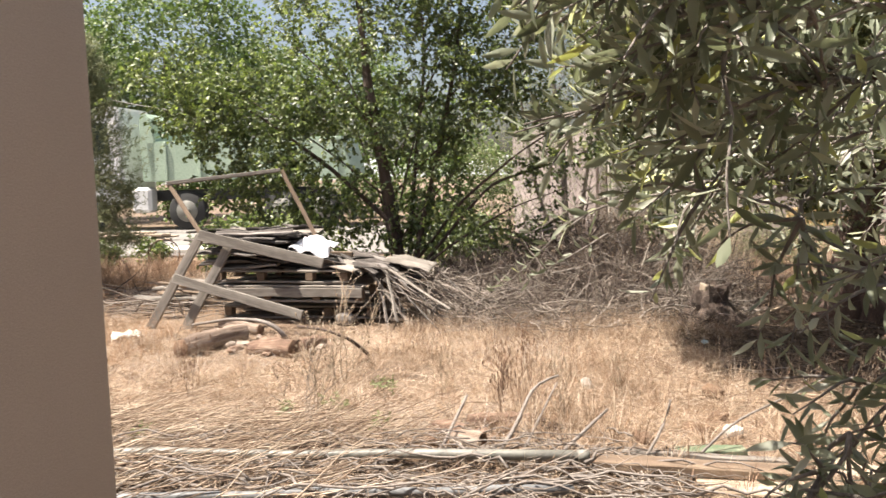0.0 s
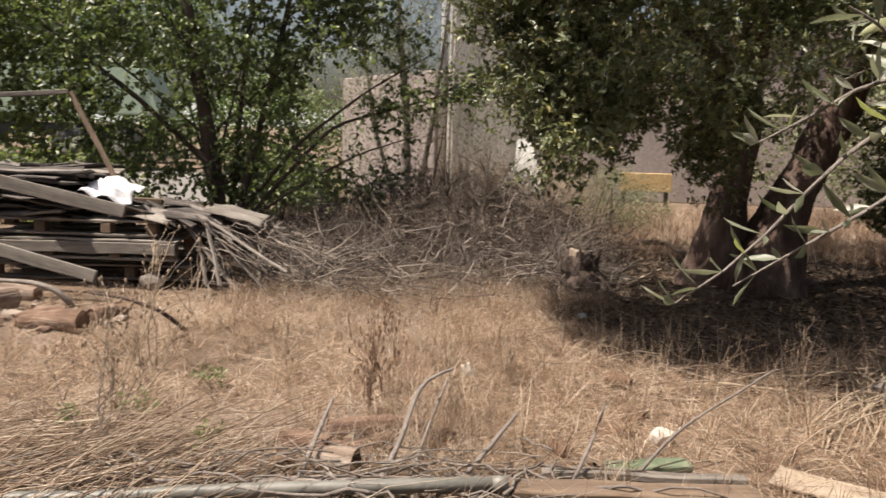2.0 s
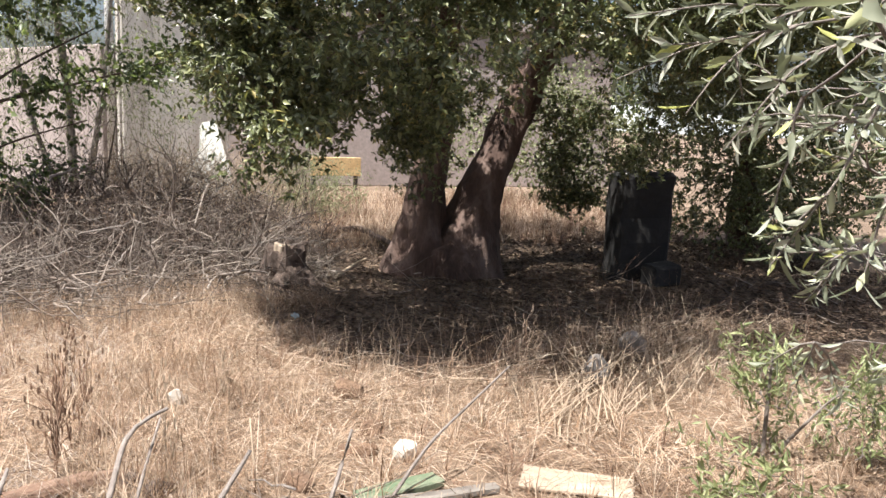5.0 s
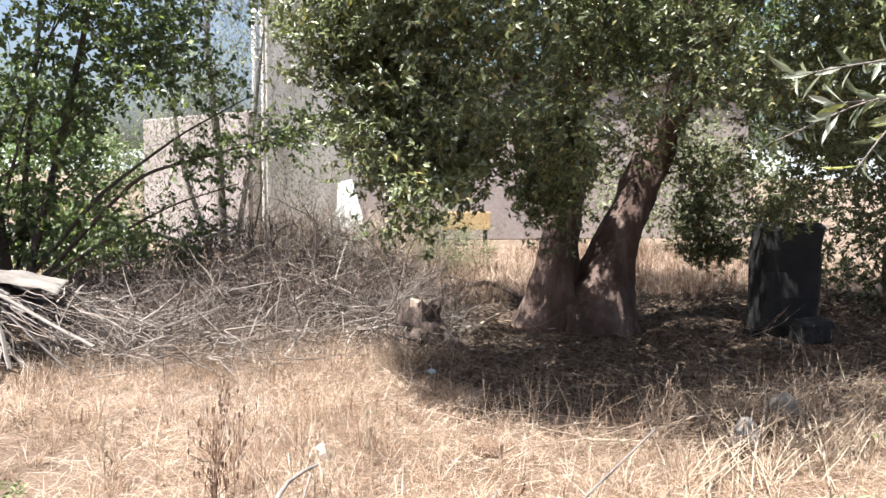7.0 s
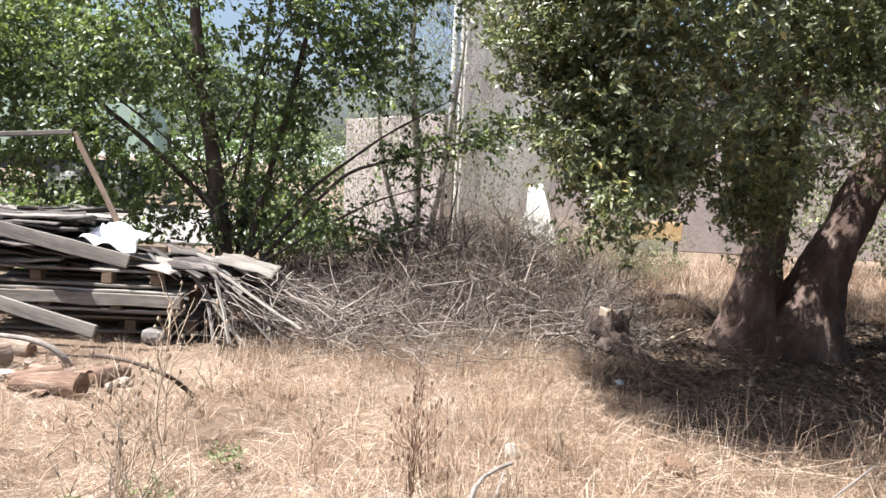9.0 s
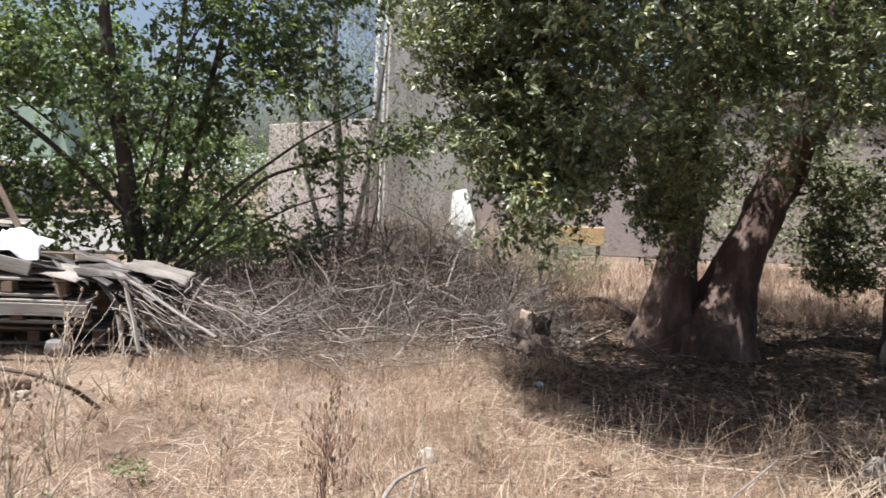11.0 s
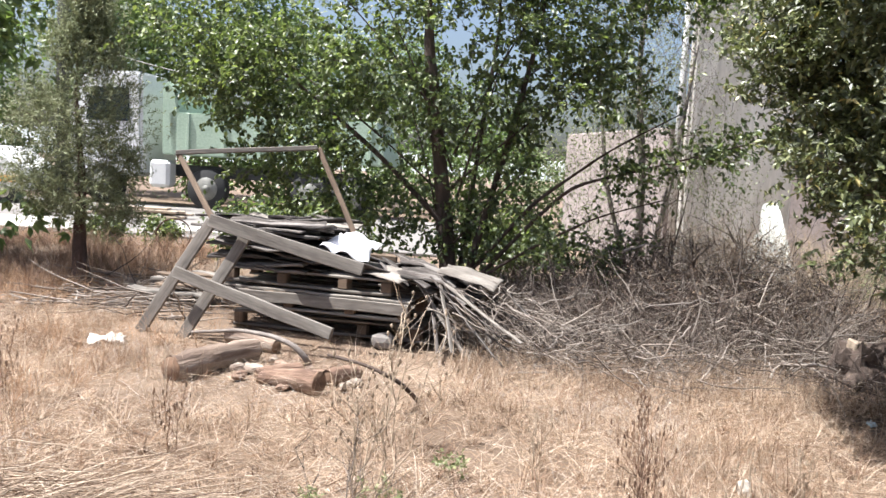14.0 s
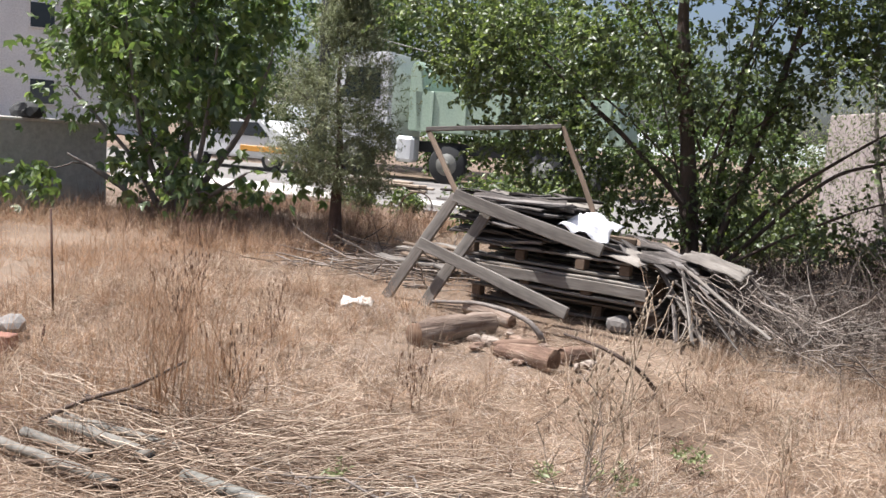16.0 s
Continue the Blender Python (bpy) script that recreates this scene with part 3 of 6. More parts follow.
# a second dark evergreen beyond the slab
# the last two blobs are high boughs added to shade the front and slab
tips = blob_tips([((8.6, 8.6, 2.2), (1.9, 1.8, 2.1)), ((8.0, 8.9, 1.0), (1.0, 1.1, 0.9)), ((8.2, 8.0, 4.0), (2.4, 2.0, 1.4)), ((7.25, 8.4, 0.5), (0.6, 0.6, 0.5)), ((7.6, 7.6, 1.6), (0.7, 0.7, 1.6)), ((8.6, 8.0, 0.9), (1.5, 1.0, 0.85)), ((7.1, 7.9, 2.9), (0.8, 0.8, 0.9)), ((7.3, 5.9, 3.9), (1.3, 0.9, 0.3)), ((7.6, 7.0, 4.3), (1.4, 0.9, 0.3))], 760, 0.25)
tree("evergreen_tree", "dark evergreen tree with foliage down to the ground", (8.6, 8.9),
     [([(8.6, 8.9, -0.1), (8.55, 8.9, 1.2), (8.5, 8.8, 2.6), (8.4, 8.6, 4.2)], [0.22, 0.17, 0.12, 0.04])],
     tips, CAROB_BARK, CAROB_LEAF, 10, 0.22, 0.055, 0.024, droop=0.15, shoots=(14, 0.09, 0.3))

# the many-stemmed young mulberry behind the wood pile
MB = (-0.95, 10.05)
tips = np.concatenate([
    blob_tips([((-1.2, 10.0, 3.6), (1.3, 1.2, 1.6)), ((-0.1, 10.1, 3.7), (1.3, 1.2, 1.4)), ((-2.2, 9.8, 2.3), (1.2, 1.0, 0.7))], 290, 0.25),
    blob_tips([((-0.75, 9.8, 1.95), (0.75, 0.6, 0.75)), ((0.35, 9.9, 2.3), (0.75, 0.7, 0.6)), ((-2.5, 10.2, 1.35), (0.8, 0.6, 0.5))], 84, 0.3),
    blob_tips([((-1.3, 10.2, 0.95), (1.3, 0.6, 0.5)), ((0.5, 10.4, 0.75), (0.9, 0.5, 0.4)), ((-0.2, 9.5, 1.0), (0.5, 0.3, 0.35))], 46, 0.2),
    np.stack([np.linspace(0.5, 1.9, 14), np.full(14, 9.65), 1.5 + 0.3 * np.sin(np.linspace(0, 1.7, 14))], 1) + rng.normal(size=(14, 3)) * 0.07,
    blob_tips([((1.75, 9.6, 1.85), (0.28, 0.25, 0.2)), ((1.2, 9.9, 3.3), (0.6, 0.6, 0.6)), ((-3.2, 9.6, 2.4), (0.9, 0.9, 0.7)), ((-2.5, 9.7, 1.7), (0.8, 0.6, 0.4))], 96, 0.2)])
fan = [([(-0.95, 10.05, 0.5 + 0.16 * k), (-0.95 + 0.5 * dx, 10.05 - 0.1 * (k % 3), 0.5 + 0.16 * k + 0.55 * dz), (-0.95 + dx, 10.05 - 0.2 * (k % 3), 0.5 + 0.16 * k + dz)], [0.014, 0.010, 0.005])
       for k, (dx, dz) in enumerate(((-0.5, 1.7), (0.75, 0.85), (-1.2, 1.15), (0.55, 1.9), (-1.7, 1.3), (1.35, 1.1), (-0.75, 1.6), (0.9, 1.7), (-1.3, 1.5)))]
tree("mulberry_tree", "many-stemmed young mulberry tree with bright green leaves", MB,
     [([(-0.92, 10.05, -0.1), (-0.95, 10.05, 0.6), (-1.1, 10.05, 1.6), (-1.25, 10.05, 2.6), (-1.4, 10.0, 4.6)], [0.115, 0.09, 0.074, 0.055, 0.018]),
      ([(-0.8, 10.0, -0.1), (-0.68, 10.0, 0.7), (-0.38, 10.05, 1.85), (-0.16, 10.1, 2.9), (0.0, 10.1, 4.5)], [0.05, 0.042, 0.033, 0.022, 0.009]),
      ([(-0.75, 10.0, 0.4), (-0.1, 9.95, 1.2), (0.6, 9.9, 1.75), (1.2, 9.8, 2.1)], [0.026, 0.020, 0.012, 0.006]),
      ([(-0.85, 10.1, 0.1), (-0.75, 10.3, 1.5), (-0.6, 10.5, 3.0), (-0.7, 10.5, 4.4)], [0.034, 0.027, 0.019, 0.008]),
      ([(-0.75, 10.0, 0.25), (-0.2, 9.95, 0.9), (0.25, 9.8, 1.38), (1.0, 9.7, 1.6), (1.8, 9.6, 1.85)], [0.028, 0.022, 0.018, 0.013, 0.005]),
      ([(-0.75, 9.95, 0.3), (-0.1, 9.8, 0.75), (0.5, 9.7, 1.1), (1.1, 9.6, 1.3)], [0.02, 0.015, 0.010, 0.005]),
      ([(-0.98, 10.0, 0.9), (-1.7, 9.9, 1.6), (-2.6, 9.8, 2.3), (-3.4, 9.6, 2.7)], [0.028, 0.021, 0.014, 0.007])] + fan,
     tips, BARK, MULBERRY_LEAF, 9, 0.12, 0.056, 0.039, sides=8, droop=0.35, shoots=(9, 0.22, 0.35))

# the slim young olive by the path to the road
OB = (-4.95, 9.85)
n = 330
tz = rng.uniform(0.75, 3.25, n) ** 1.0
reach = np.interp(tz, [0.75, 1.2, 1.7, 2.3, 2.8, 3.25], [0.38, 0.80, 0.70, 0.38, 0.20, 0.06]) * rng.uniform(0.1, 1.0, n) ** 0.6 * rng.uniform(0.75, 1.2, n)
ta = rng.uniform(0, 2 * np.pi, n)
tips = np.stack([-4.92 + 0.10 * np.sin(tz * 3) + reach * np.cos(ta), 9.85 + reach * np.sin(ta) * 0.85, tz], 1)
tree("young_olive_tree", "slim young grey-green olive tree on a bare trunk", OB,
     [([(-4.93, 9.85, -0.08), (-4.92, 9.85, 0.1), (-4.95, 9.85, 0.5), (-4.9, 9.85, 1.0), (-5.0, 9.85, 2.0), (-4.95, 9.85, 3.0)], [0.15, 0.10, 0.075, 0.045, 0.018, 0.006])],
     tips, CAROB_BARK, GREY_LEAF, 10, 0.10, 0.042, 0.011, sides=8, droop=-0.3, shoots=(20, 0.12, 0.8))

# the fig by the boundary wall
FB = (-7.9, 10.4)
tips = blob_tips([((-8.0, 10.4, 2.6), (2.2, 1.2, 1.5)), ((-9.0, 10.1, 2.0), (1.2, 0.9, 0.9)), ((-7.0, 10.4, 1.8), (1.2, 0.8, 0.9)), ((-7.7, 10.3, 3.9), (2.4, 1.2, 1.0)),
                  ((-7.4, 10.0, 0.75), (1.5, 0.7, 0.45)), ((-9.1, 9.3, 0.6), (0.5, 0.6, 0.45)), ((-8.6, 9.0, 0.35), (0.5, 0.4, 0.25)), ((-6.2, 10.2, 1.1), (0.9, 0.5, 0.6)), ((-6.4, 10.3, 2.8), (0.8, 0.7, 0.8)), ((-9.6, 10.6, 3.2), (1.3, 0.9, 1.0)), ((-7.9, 10.2, 1.0), (1.0, 0.5, 0.6))], 330, 0.12)
gap = np.array((-6.40, 10.20, 1.10))
tips = tips[np.hypot((tips[:, 0] - gap[0]) / 0.75, (tips[:, 2] - gap[2]) / 0.42) > 1]
tree("fig_tree", "spreading fig tree with large lobed leaves", FB,
     [([(-7.9, 10.4, -0.1), (-8.1, 10.4, 0.7), (-8.6, 10.3, 1.6), (-9.0, 10.3, 3.0)], [0.09, 0.07, 0.05, 0.02]),
      ([(-7.85, 10.4, -0.1), (-7.8, 10.4, 0.8), (-7.7, 10.5, 2.0), (-7.8, 10.4, 3.8)], [0.09, 0.07, 0.05, 0.02]),
      ([(-7.8, 10.4, -0.1), (-7.3, 10.3, 0.6), (-6.7, 10.3, 1.3), (-6.3, 10.3, 2.2)], [0.07, 0.05, 0.035, 0.015]),
      ([(-7.95, 10.35, -0.1), (-8.7, 10.0, 0.5), (-9.2, 9.7, 0.8)], [0.05, 0.04, 0.015]),
      ([(-7.9, 10.3, -0.1), (-8.5, 10.1, 0.9), (-9.4, 9.9, 1.7)], [0.045, 0.03, 0.012]),
      ([(-7.8, 10.3, -0.1), (-7.2, 10.1, 1.0), (-6.9, 10.0, 2.4)], [0.045, 0.03, 0.012]),
      ([(-7.85, 10.3, -0.1), (-8.2, 10.0, 1.2), (-8.4, 9.9, 2.8)], [0.045, 0.03, 0.012]),
      ([(-7.85, 10.3, -0.1), (-7.6, 9.9, 0.5), (-7.2, 9.7, 0.9)], [0.035, 0.025, 0.010]),
      ([(-7.8, 10.3, -0.1), (-7.0, 10.0, 0.4), (-6.2, 9.8, 0.8)], [0.05, 0.035, 0.012])],
     tips, GREY_BARK, FIG_LEAF, 15, 0.22, 0.15, 0.12, sides=8, droop=0.6, lobed=True)

# thin, half-bare tree against the house behind the brush
tips = blob_tips([((1.1, 12.6, 3.0), (0.9, 0.8, 1.7)), ((1.9, 12.4, 1.6), (0.8, 0.7, 0.8)), ((0.4, 12.3, 1.6), (0.8, 0.6, 0.9))], 170, 0.3)
tree("scrub_tree", "thin half-bare grey tree against the house", (1.2, 12.6),
     [([(1.2, 12.6, -0.1), (1.15, 12.6, 1.5), (1.0, 12.6, 3.0), (1.1, 12.6, 4.6)], [0.06, 0.05, 0.035, 0.012]),
      ([(1.25, 12.6, -0.1), (1.5, 12.5, 1.5), (1.7, 12.5, 3.2)], [0.045, 0.035, 0.012]),
      ([(1.15, 12.6, -0.1), (0.7, 12.5, 1.4), (0.5, 12.5, 2.8)], [0.045, 0.035, 0.012])],
     tips, GREY_BARK, GREY_LEAF, 70, 0.22, 0.045, 0.016, sides=6)


# ---- the near olive beside the path ----
def sprays(lines, per, size, width, thick=0.0045, upright=0.0):
    """Olive shoots: a twig and paired leaves along it. Returns twig and leaf meshes."""
    wood, leaves = [], []
    for pts in lines:
        P, _ = dense(pts, np.ones(len(pts)), 0.02)
        wood.append(tube(P[::2] if len(P) > 8 else P, np.linspace(thick, thick * 0.3, len(P[::2]) if len(P) > 8 else len(P)), 5))
        L = np.sum(np.linalg.norm(np.diff(P, axis=0), axis=1))
        n = max(6, int(L * per))
        k = np.linspace(len(P) * 0.12, len(P) - 1.01, n).astype(int)
        T = np.gradient(P, axis=0)[k]
        T /= np.linalg.norm(T, axis=1)[:, None]
        s = np.cross(T, np.array([0.1, 0.2, 1.0]))
        s /= np.linalg.norm(s, axis=1)[:, None] + 1e-9
        u = np.cross(s, T)
        phi = (np.arange(n) % 2) * np.pi + (np.arange(n) // 2 % 2) * np.pi / 2 + rng.normal(size=n) * 0.4
        side = np.cos(phi)[:, None] * s + np.sin(phi)[:, None] * u
        D = T * rng.uniform(0.4, 1.1, n)[:, None] + side * (0.9 - 0.4 * upright) + rng.normal(size=(n, 3)) * 0.15 + np.array([0, 0, upright])
        N = np.cross(D, np.cross(T, side)) + rng.normal(size=(n, 3)) * 0.4
        q = rng.uniform(0.65, 1.2, n)
        leaves.append(many_leaves(P[k], D, N, size * q, width * q, 0.12))
    return joined(wood), joined(leaves)


near = thing("olive_tree", "near olive tree with narrow silvery green leaves", "tree", (2.95, 2.05, 0))
off = np.array([2.95, 2.05, 0])
stems = [dense(p, r) for p, r in [
    ([(2.95, 2.05, -0.1), (2.9, 2.05, 0.5), (2.8, 2.1, 1.1), (2.6, 2.2, 1.9), (2.5, 2.3, 2.9)], [0.12, 0.09, 0.07, 0.045, 0.015]),
    ([(2.85, 2.05, 0.8), (2.3, 2.2, 1.4), (1.9, 2.2, 1.9), (1.5, 2.0, 2.2)], [0.05, 0.035, 0.02, 0.008]),
    ([(2.85, 2.05, 0.6), (2.7, 2.6, 1.1), (2.6, 3.0, 1.7)], [0.045, 0.03, 0.012])]]
mesh_of("trunk", *joined([tube(p - off, r, 9, 0.04) for p, r in stems]), GREY_BARK, near, True)
tips = clear_of_path(blob_tips([((2.3, 2.3, 1.65), (1.35, 0.95, 0.95)), ((2.5, 2.9, 1.3), (1.0, 0.9, 1.1)), ((1.7, 1.75, 1.7), (0.7, 0.6, 0.8)), ((2.3, 2.3, 0.8), (1.0, 0.9, 0.5)), ((1.55, 2.0, 1.3), (0.6, 0.7, 0.9))], 270, 0.3), 0.08)
tips = np.concatenate([tips, blob_tips([((1.15, 1.62, 1.86), (0.33, 0.25, 0.34)), ((1.35, 1.8, 1.6), (0.3, 0.25, 0.3)), ((1.02, 1.5, 1.95), (0.2, 0.2, 0.3))], 90, 0.2)])
tips = tips[(tips[:, 2] < 1.9) | (rng.random(len(tips)) < 0.3)]
# little hangs low over the yard side
tips = tips[(tips[:, 2] > 1.35) | (tips[:, 1] < 2.05) | (tips[:, 0] > 2.4)]
tips = np.concatenate([tips, blob_tips([((1.6, 1.72, 1.0), (0.32, 0.28, 0.42)), ((1.75, 1.9, 0.6), (0.35, 0.25, 0.35))], 62, 0.2)])
v, f = boughs(stems, tips)
mesh_of("branching", v - off, f, GREY_BARK, near, True)
lines = []
for t in tips:
    for _ in range(3):
        d = unit(1)[0] * np.array([1, 1, 0.6]) + (t - np.array([2.6, 2.2, 1.5])) * 0.5
        d /= np.linalg.norm(d)
        L = rng.uniform(0.14, 0.3)
        e = t + d * L
        if e[0] > max(0.53 + 1.05 * (e[1] - 1.92), 0.80):
            lines.append(curve_points(t, e - np.array([0, 0, 0.05]), 0.02, 5, 0.03))
# long shoots that hang across the way
shoots = [
    [(2.0, 2.0, 1.75), (1.35, 1.72, 1.66), (1.05, 1.58, 1.62), (0.84, 1.52, 1.56)],
    [(1.9, 1.9, 1.95), (1.3, 1.6, 1.82), (1.0, 1.45, 1.76), (0.88, 1.4, 1.70)],
    [(1.5, 1.75, 1.7), (1.2, 1.62, 1.60), (1.0, 1.6, 1.50)],
    [(0.98, 2.08, 1.41), (0.89, 2.07, 1.35), (0.85, 2.07, 1.30), (0.80, 2.06, 1.26), (0.75, 2.06, 1.23)],
    [(1.02, 2.12, 1.44), (0.92, 2.11, 1.41), (0.87, 2.11, 1.37), (0.83, 2.11, 1.36)],
    [(1.02, 2.11, 1.36), (0.95, 2.09, 1.32), (0.89, 2.08, 1.29), (0.83, 2.09, 1.25)],
    [(2.40, 3.07, 1.76), (2.08, 3.18, 1.69), (1.85, 3.25, 1.68), (1.65, 3.30, 1.64)],
    [(2.29, 3.01, 1.70), (2.00, 3.16, 1.64), (1.81, 3.26, 1.59), (1.64, 3.34, 1.50)],
    [(2.19, 2.94, 1.63), (2.02, 3.03, 1.61), (1.91, 3.08, 1.54), (1.79, 3.13, 1.37)],
    [(2.08, 2.87, 1.52), (1.98, 2.92, 1.49), (1.90, 2.94, 1.32), (1.78, 2.98, 1.15)],
    [(2.08, 2.85, 1.41), (2.00, 2.89, 1.36), (1.96, 2.89, 1.21), (1.93, 2.89, 1.10)],
    [(2.05, 3.20, 1.67), (1.94, 3.23, 1.60), (1.85, 3.23, 1.53), (1.79, 3.25, 1.44)]]
fine = []
for q, s in enumerate(shoots):
    group = fine if 3 <= q <= 5 else lines
    group.append(np.array(s))
    P, _ = dense(s, np.ones(len(s)), 0.05)
    for k in range(3, len(P) - 3, 3):
        d = (P[k + 1] - P[k - 1])
        d = d / np.linalg.norm(d) + unit(1)[0] * 0.9
        e = P[k] + d / np.linalg.norm(d) * (rng.uniform(0.03, 0.06) if 3 <= q <= 5 else rng.uniform(0.07, 0.15))
        group.append(curve_points(P[k], e, 0.0, 4, 0.02))
(wv, wf), (lv, lf) = sprays(lines, 56, 0.068, 0.0155)
mesh_of("shoot_work", wv - off, wf, GREY_BARK, near, True)
mesh_of("crown", lv - off, lf, OLIVE_LEAF, near)
(wv, wf), (lv, lf) = sprays(fine, 95, 0.034, 0.0088, 0.0026, 0.7)
mesh_of("shoot_work", wv - off, wf, GREY_BARK, near, True)
mesh_of("crown", lv - off, lf, OLIVE_LEAF, near)


# shrubs in the gap behind the pile
for at, r, h in (((-2.9, 11.6), 0.8, 1.1), ((-0.4, 12.4), 0.8, 0.9), ((-4.0, 12.6), 0.6, 0.9)):
    tips = blob_tips([((*at, h * 0.5), (r, r * 0.7, h * 0.5))], 60, 0.3)
    tree("shrub", "leafy green scrub behind the wood pile", at, [([(*at, -0.05), (at[0], at[1], h * 0.4), (at[0] + 0.1, at[1], h * 0.8)], [0.03, 0.02, 0.008])],
         tips, BARK, MULBERRY_LEAF, 46, 0.16, 0.075, 0.045, "shrub", sides=5)


# ---- the wood pile ----
def board(parent, a, b, width, thick, mat, name="board", flat=True, seed=0, label="", roll=0.0):
    """A sawn board from a to b; flat: it lies, else it stands on edge. Lines are in the parent's frame."""
    a, b = Vector(a), Vector(b)
    d = b - a
    bm = box_bm((d.length, width if flat else thick, thick if flat else width), (0, 0, 0), min(0.005, thick * 0.2), (0, 0, 0), 6, 0.035 if name == "board" else 0.01, seed)
    ob = part(name, bm, mat, parent, label)
    ob.matrix_basis = Matrix.Translation((a + b) / 2) @ d.to_track_quat("X", "Z").to_matrix().to_4x4() @ pose(0, 0, 0, roll, 0, 0)
    return ob


def pallet(at, turn, label, length=1.75, depth=1.0, lift=0.14, block=0.09, stringer=False, seed=0):
    """A timber pallet: deck boards on blocks, the blocks on long runners; stringer: a board on edge along the front."""
    p = thing("wooden_pallet", label, "pallet", at, (0, 0, turn), "pallets under the wood pile")
    for k in range(7):
        y = -depth / 2 + 0.05 + k * (depth - 0.1) / 6
        board(p, (-length / 2, y, lift), (length / 2 - 0.01 * (k % 3), y, lift), 0.1, 0.02, GREY_WOOD, "deck_board", True, seed + k)
    zb = lift - 0.011 - block / 2
    for y in (-depth / 2 + 0.05, 0, depth / 2 - 0.05):
        for x in (-length / 2 + 0.05, -0.22, 0.33, length / 2 - 0.05):
            part("block", box_bm((0.085, 0.1, block), (x, y, zb), 0.006, (0, 0, rng.uniform(-4, 4))), WARM_WOOD, p)
        board(p, (-length / 2, y, zb - block / 2 - 0.012), (length / 2, y, zb - block / 2 - 0.012), 0.1, 0.022, GREY_WOOD, "runner", True, seed + int(9 * y))
    if stringer:
        board(p, (-length / 2 + 0.02, -depth / 2 - 0.016, lift - 0.062), (length / 2, -depth / 2 - 0.016, lift - 0.058), 0.095, 0.024, GREY_WOOD, "stringer", False, seed)
    return p


PX, PY, PT = -1.74, 8.75, -7.0
pallet((PX - 0.08, PY + 0.02, 0.405), PT + 1, "weathered grey timber pallet carrying old boards", 1.5, 0.98, 0.135, 0.085, False, 1)
pallet((PX, PY, 0.165), PT, "weathered timber pallet with a board along its front", 1.68, 1.0, 0.222, 0.13, True, 5)
pallet((PX + 0.05, PY + 0.16, 0.0), PT + 2, "dark weathered timber pallet low on the ground", 1.7, 1.0, 0.15, 0.09, False, 8)
pile = thing("board_stack", "untidy stack of weathered split boards and slabs on pallets", "wood pile", (PX, PY, 0.0), (0, 0, PT))
for k in range(84):
    level = k // 6
    z = 0.565 + level * 0.029 + rng.uniform(-0.006, 0.014)
    cx, cy = -0.36 + rng.uniform(-0.26, 0.24) - 0.008 * level, (k % 6 - 2.5) * 0.16 + rng.uniform(-0.05, 0.05)
    a = radians(rng.normal(0, 15))
    h = rng.uniform(0.16, 0.56)
    d = Vector((math.cos(a) * h, math.sin(a) * h, rng.uniform(-0.04, 0.03)))
    c = Vector((cx, cy, z))
    board(pile, c - d, c + d, rng.uniform(0.09, 0.22), rng.uniform(0.010, 0.026), DARK_WOOD if rng.random() < 0.88 else GREY_WOOD, "board", True, k, roll=rng.normal(0, 7))
for k in range(26):
    # split pieces slid down at the east end
    x0 = 0.30 + 0.036 * k + rng.uniform(-0.12, 0.12)
    y0 = rng.uniform(-0.45, 0.4)
    c = Vector((x0, y0, 0.60 - 0.004 * k + rng.uniform(-0.04, 0.03)))
    a = radians(rng.uniform(-40, 35))
    h = rng.uniform(0.12, 0.34)
    d = Vector((math.cos(a) * h, math.sin(a) * h, -rng.uniform(0.0, 0.10)))
    board(pile, c - d, c + d, rng.uniform(0.05, 0.2), rng.uniform(0.008, 0.018), GREY_WOOD if rng.random() < 0.25 else DARK_WOOD, "board", True, 90 + k, roll=rng.normal(0, 14))
for k in range(18):
    # thin laths and strips of bark leaning outwards over the end
    a = Vector((0.9 + rng.uniform(-0.1, 0.5), rng.uniform(-0.45, 0.35), 0.55 + rng.uniform(-0.14, 0.08)))
    q = radians(rng.normal(-22, 30))
    reach = rng.uniform(0.45, 0.8)
    b = a + Vector((math.cos(q) * reach, math.sin(q) * reach, -a.z * rng.uniform(0.55, 0.97)))
    board(pile, a, b, rng.uniform(0.014, 0.045), rng.uniform(0.008, 0.014), DARK_WOOD if k % 3 else GREY_WOOD, "lath", True, 130 + k, roll=rng.normal(0, 25))
for k in range(7):
    # boards on the ground at the west side
    c = Vector((-1.5 + rng.uniform(-0.35, 0.25), 0.35 + rng.uniform(-0.25, 0.3), 0.10 + 0.035 * k))
    a = radians(rng.uniform(-20, 25))
    d = Vector((math.cos(a), math.sin(a), 0)) * rng.uniform(0.3, 0.55)
    board(pile, c - d, c + d, 0.14, 0.028, GREY_WOOD if k % 2 else WARM_WOOD, "board", True, 120 + k)

# the broken trestle that leans on the pile
A = dict(top=(-2.60, 8.05, 0.95), foot=(-3.15, 7.95, 0.01), top2=(-2.31, 8.05, 0.84), foot2=(-2.77, 7.90, -0.01),
         mid=(-2.83, 7.93, 0.53), low=(-1.46, 7.75, 0.18), end=(-1.29, 7.95, 0.66),
         rail_l=(-3.08, 8.35, 1.48), rail_r=(-1.96, 8.75, 1.59), back=(-1.55, 8.55, 0.87))
trestle = thing("broken_trestle", "broken grey timber trestle with crossed legs leaning on the pile", "trestle", (A["foot"][0], A["foot"][1], 0))
off = Vector((A["foot"][0], A["foot"][1], 0))


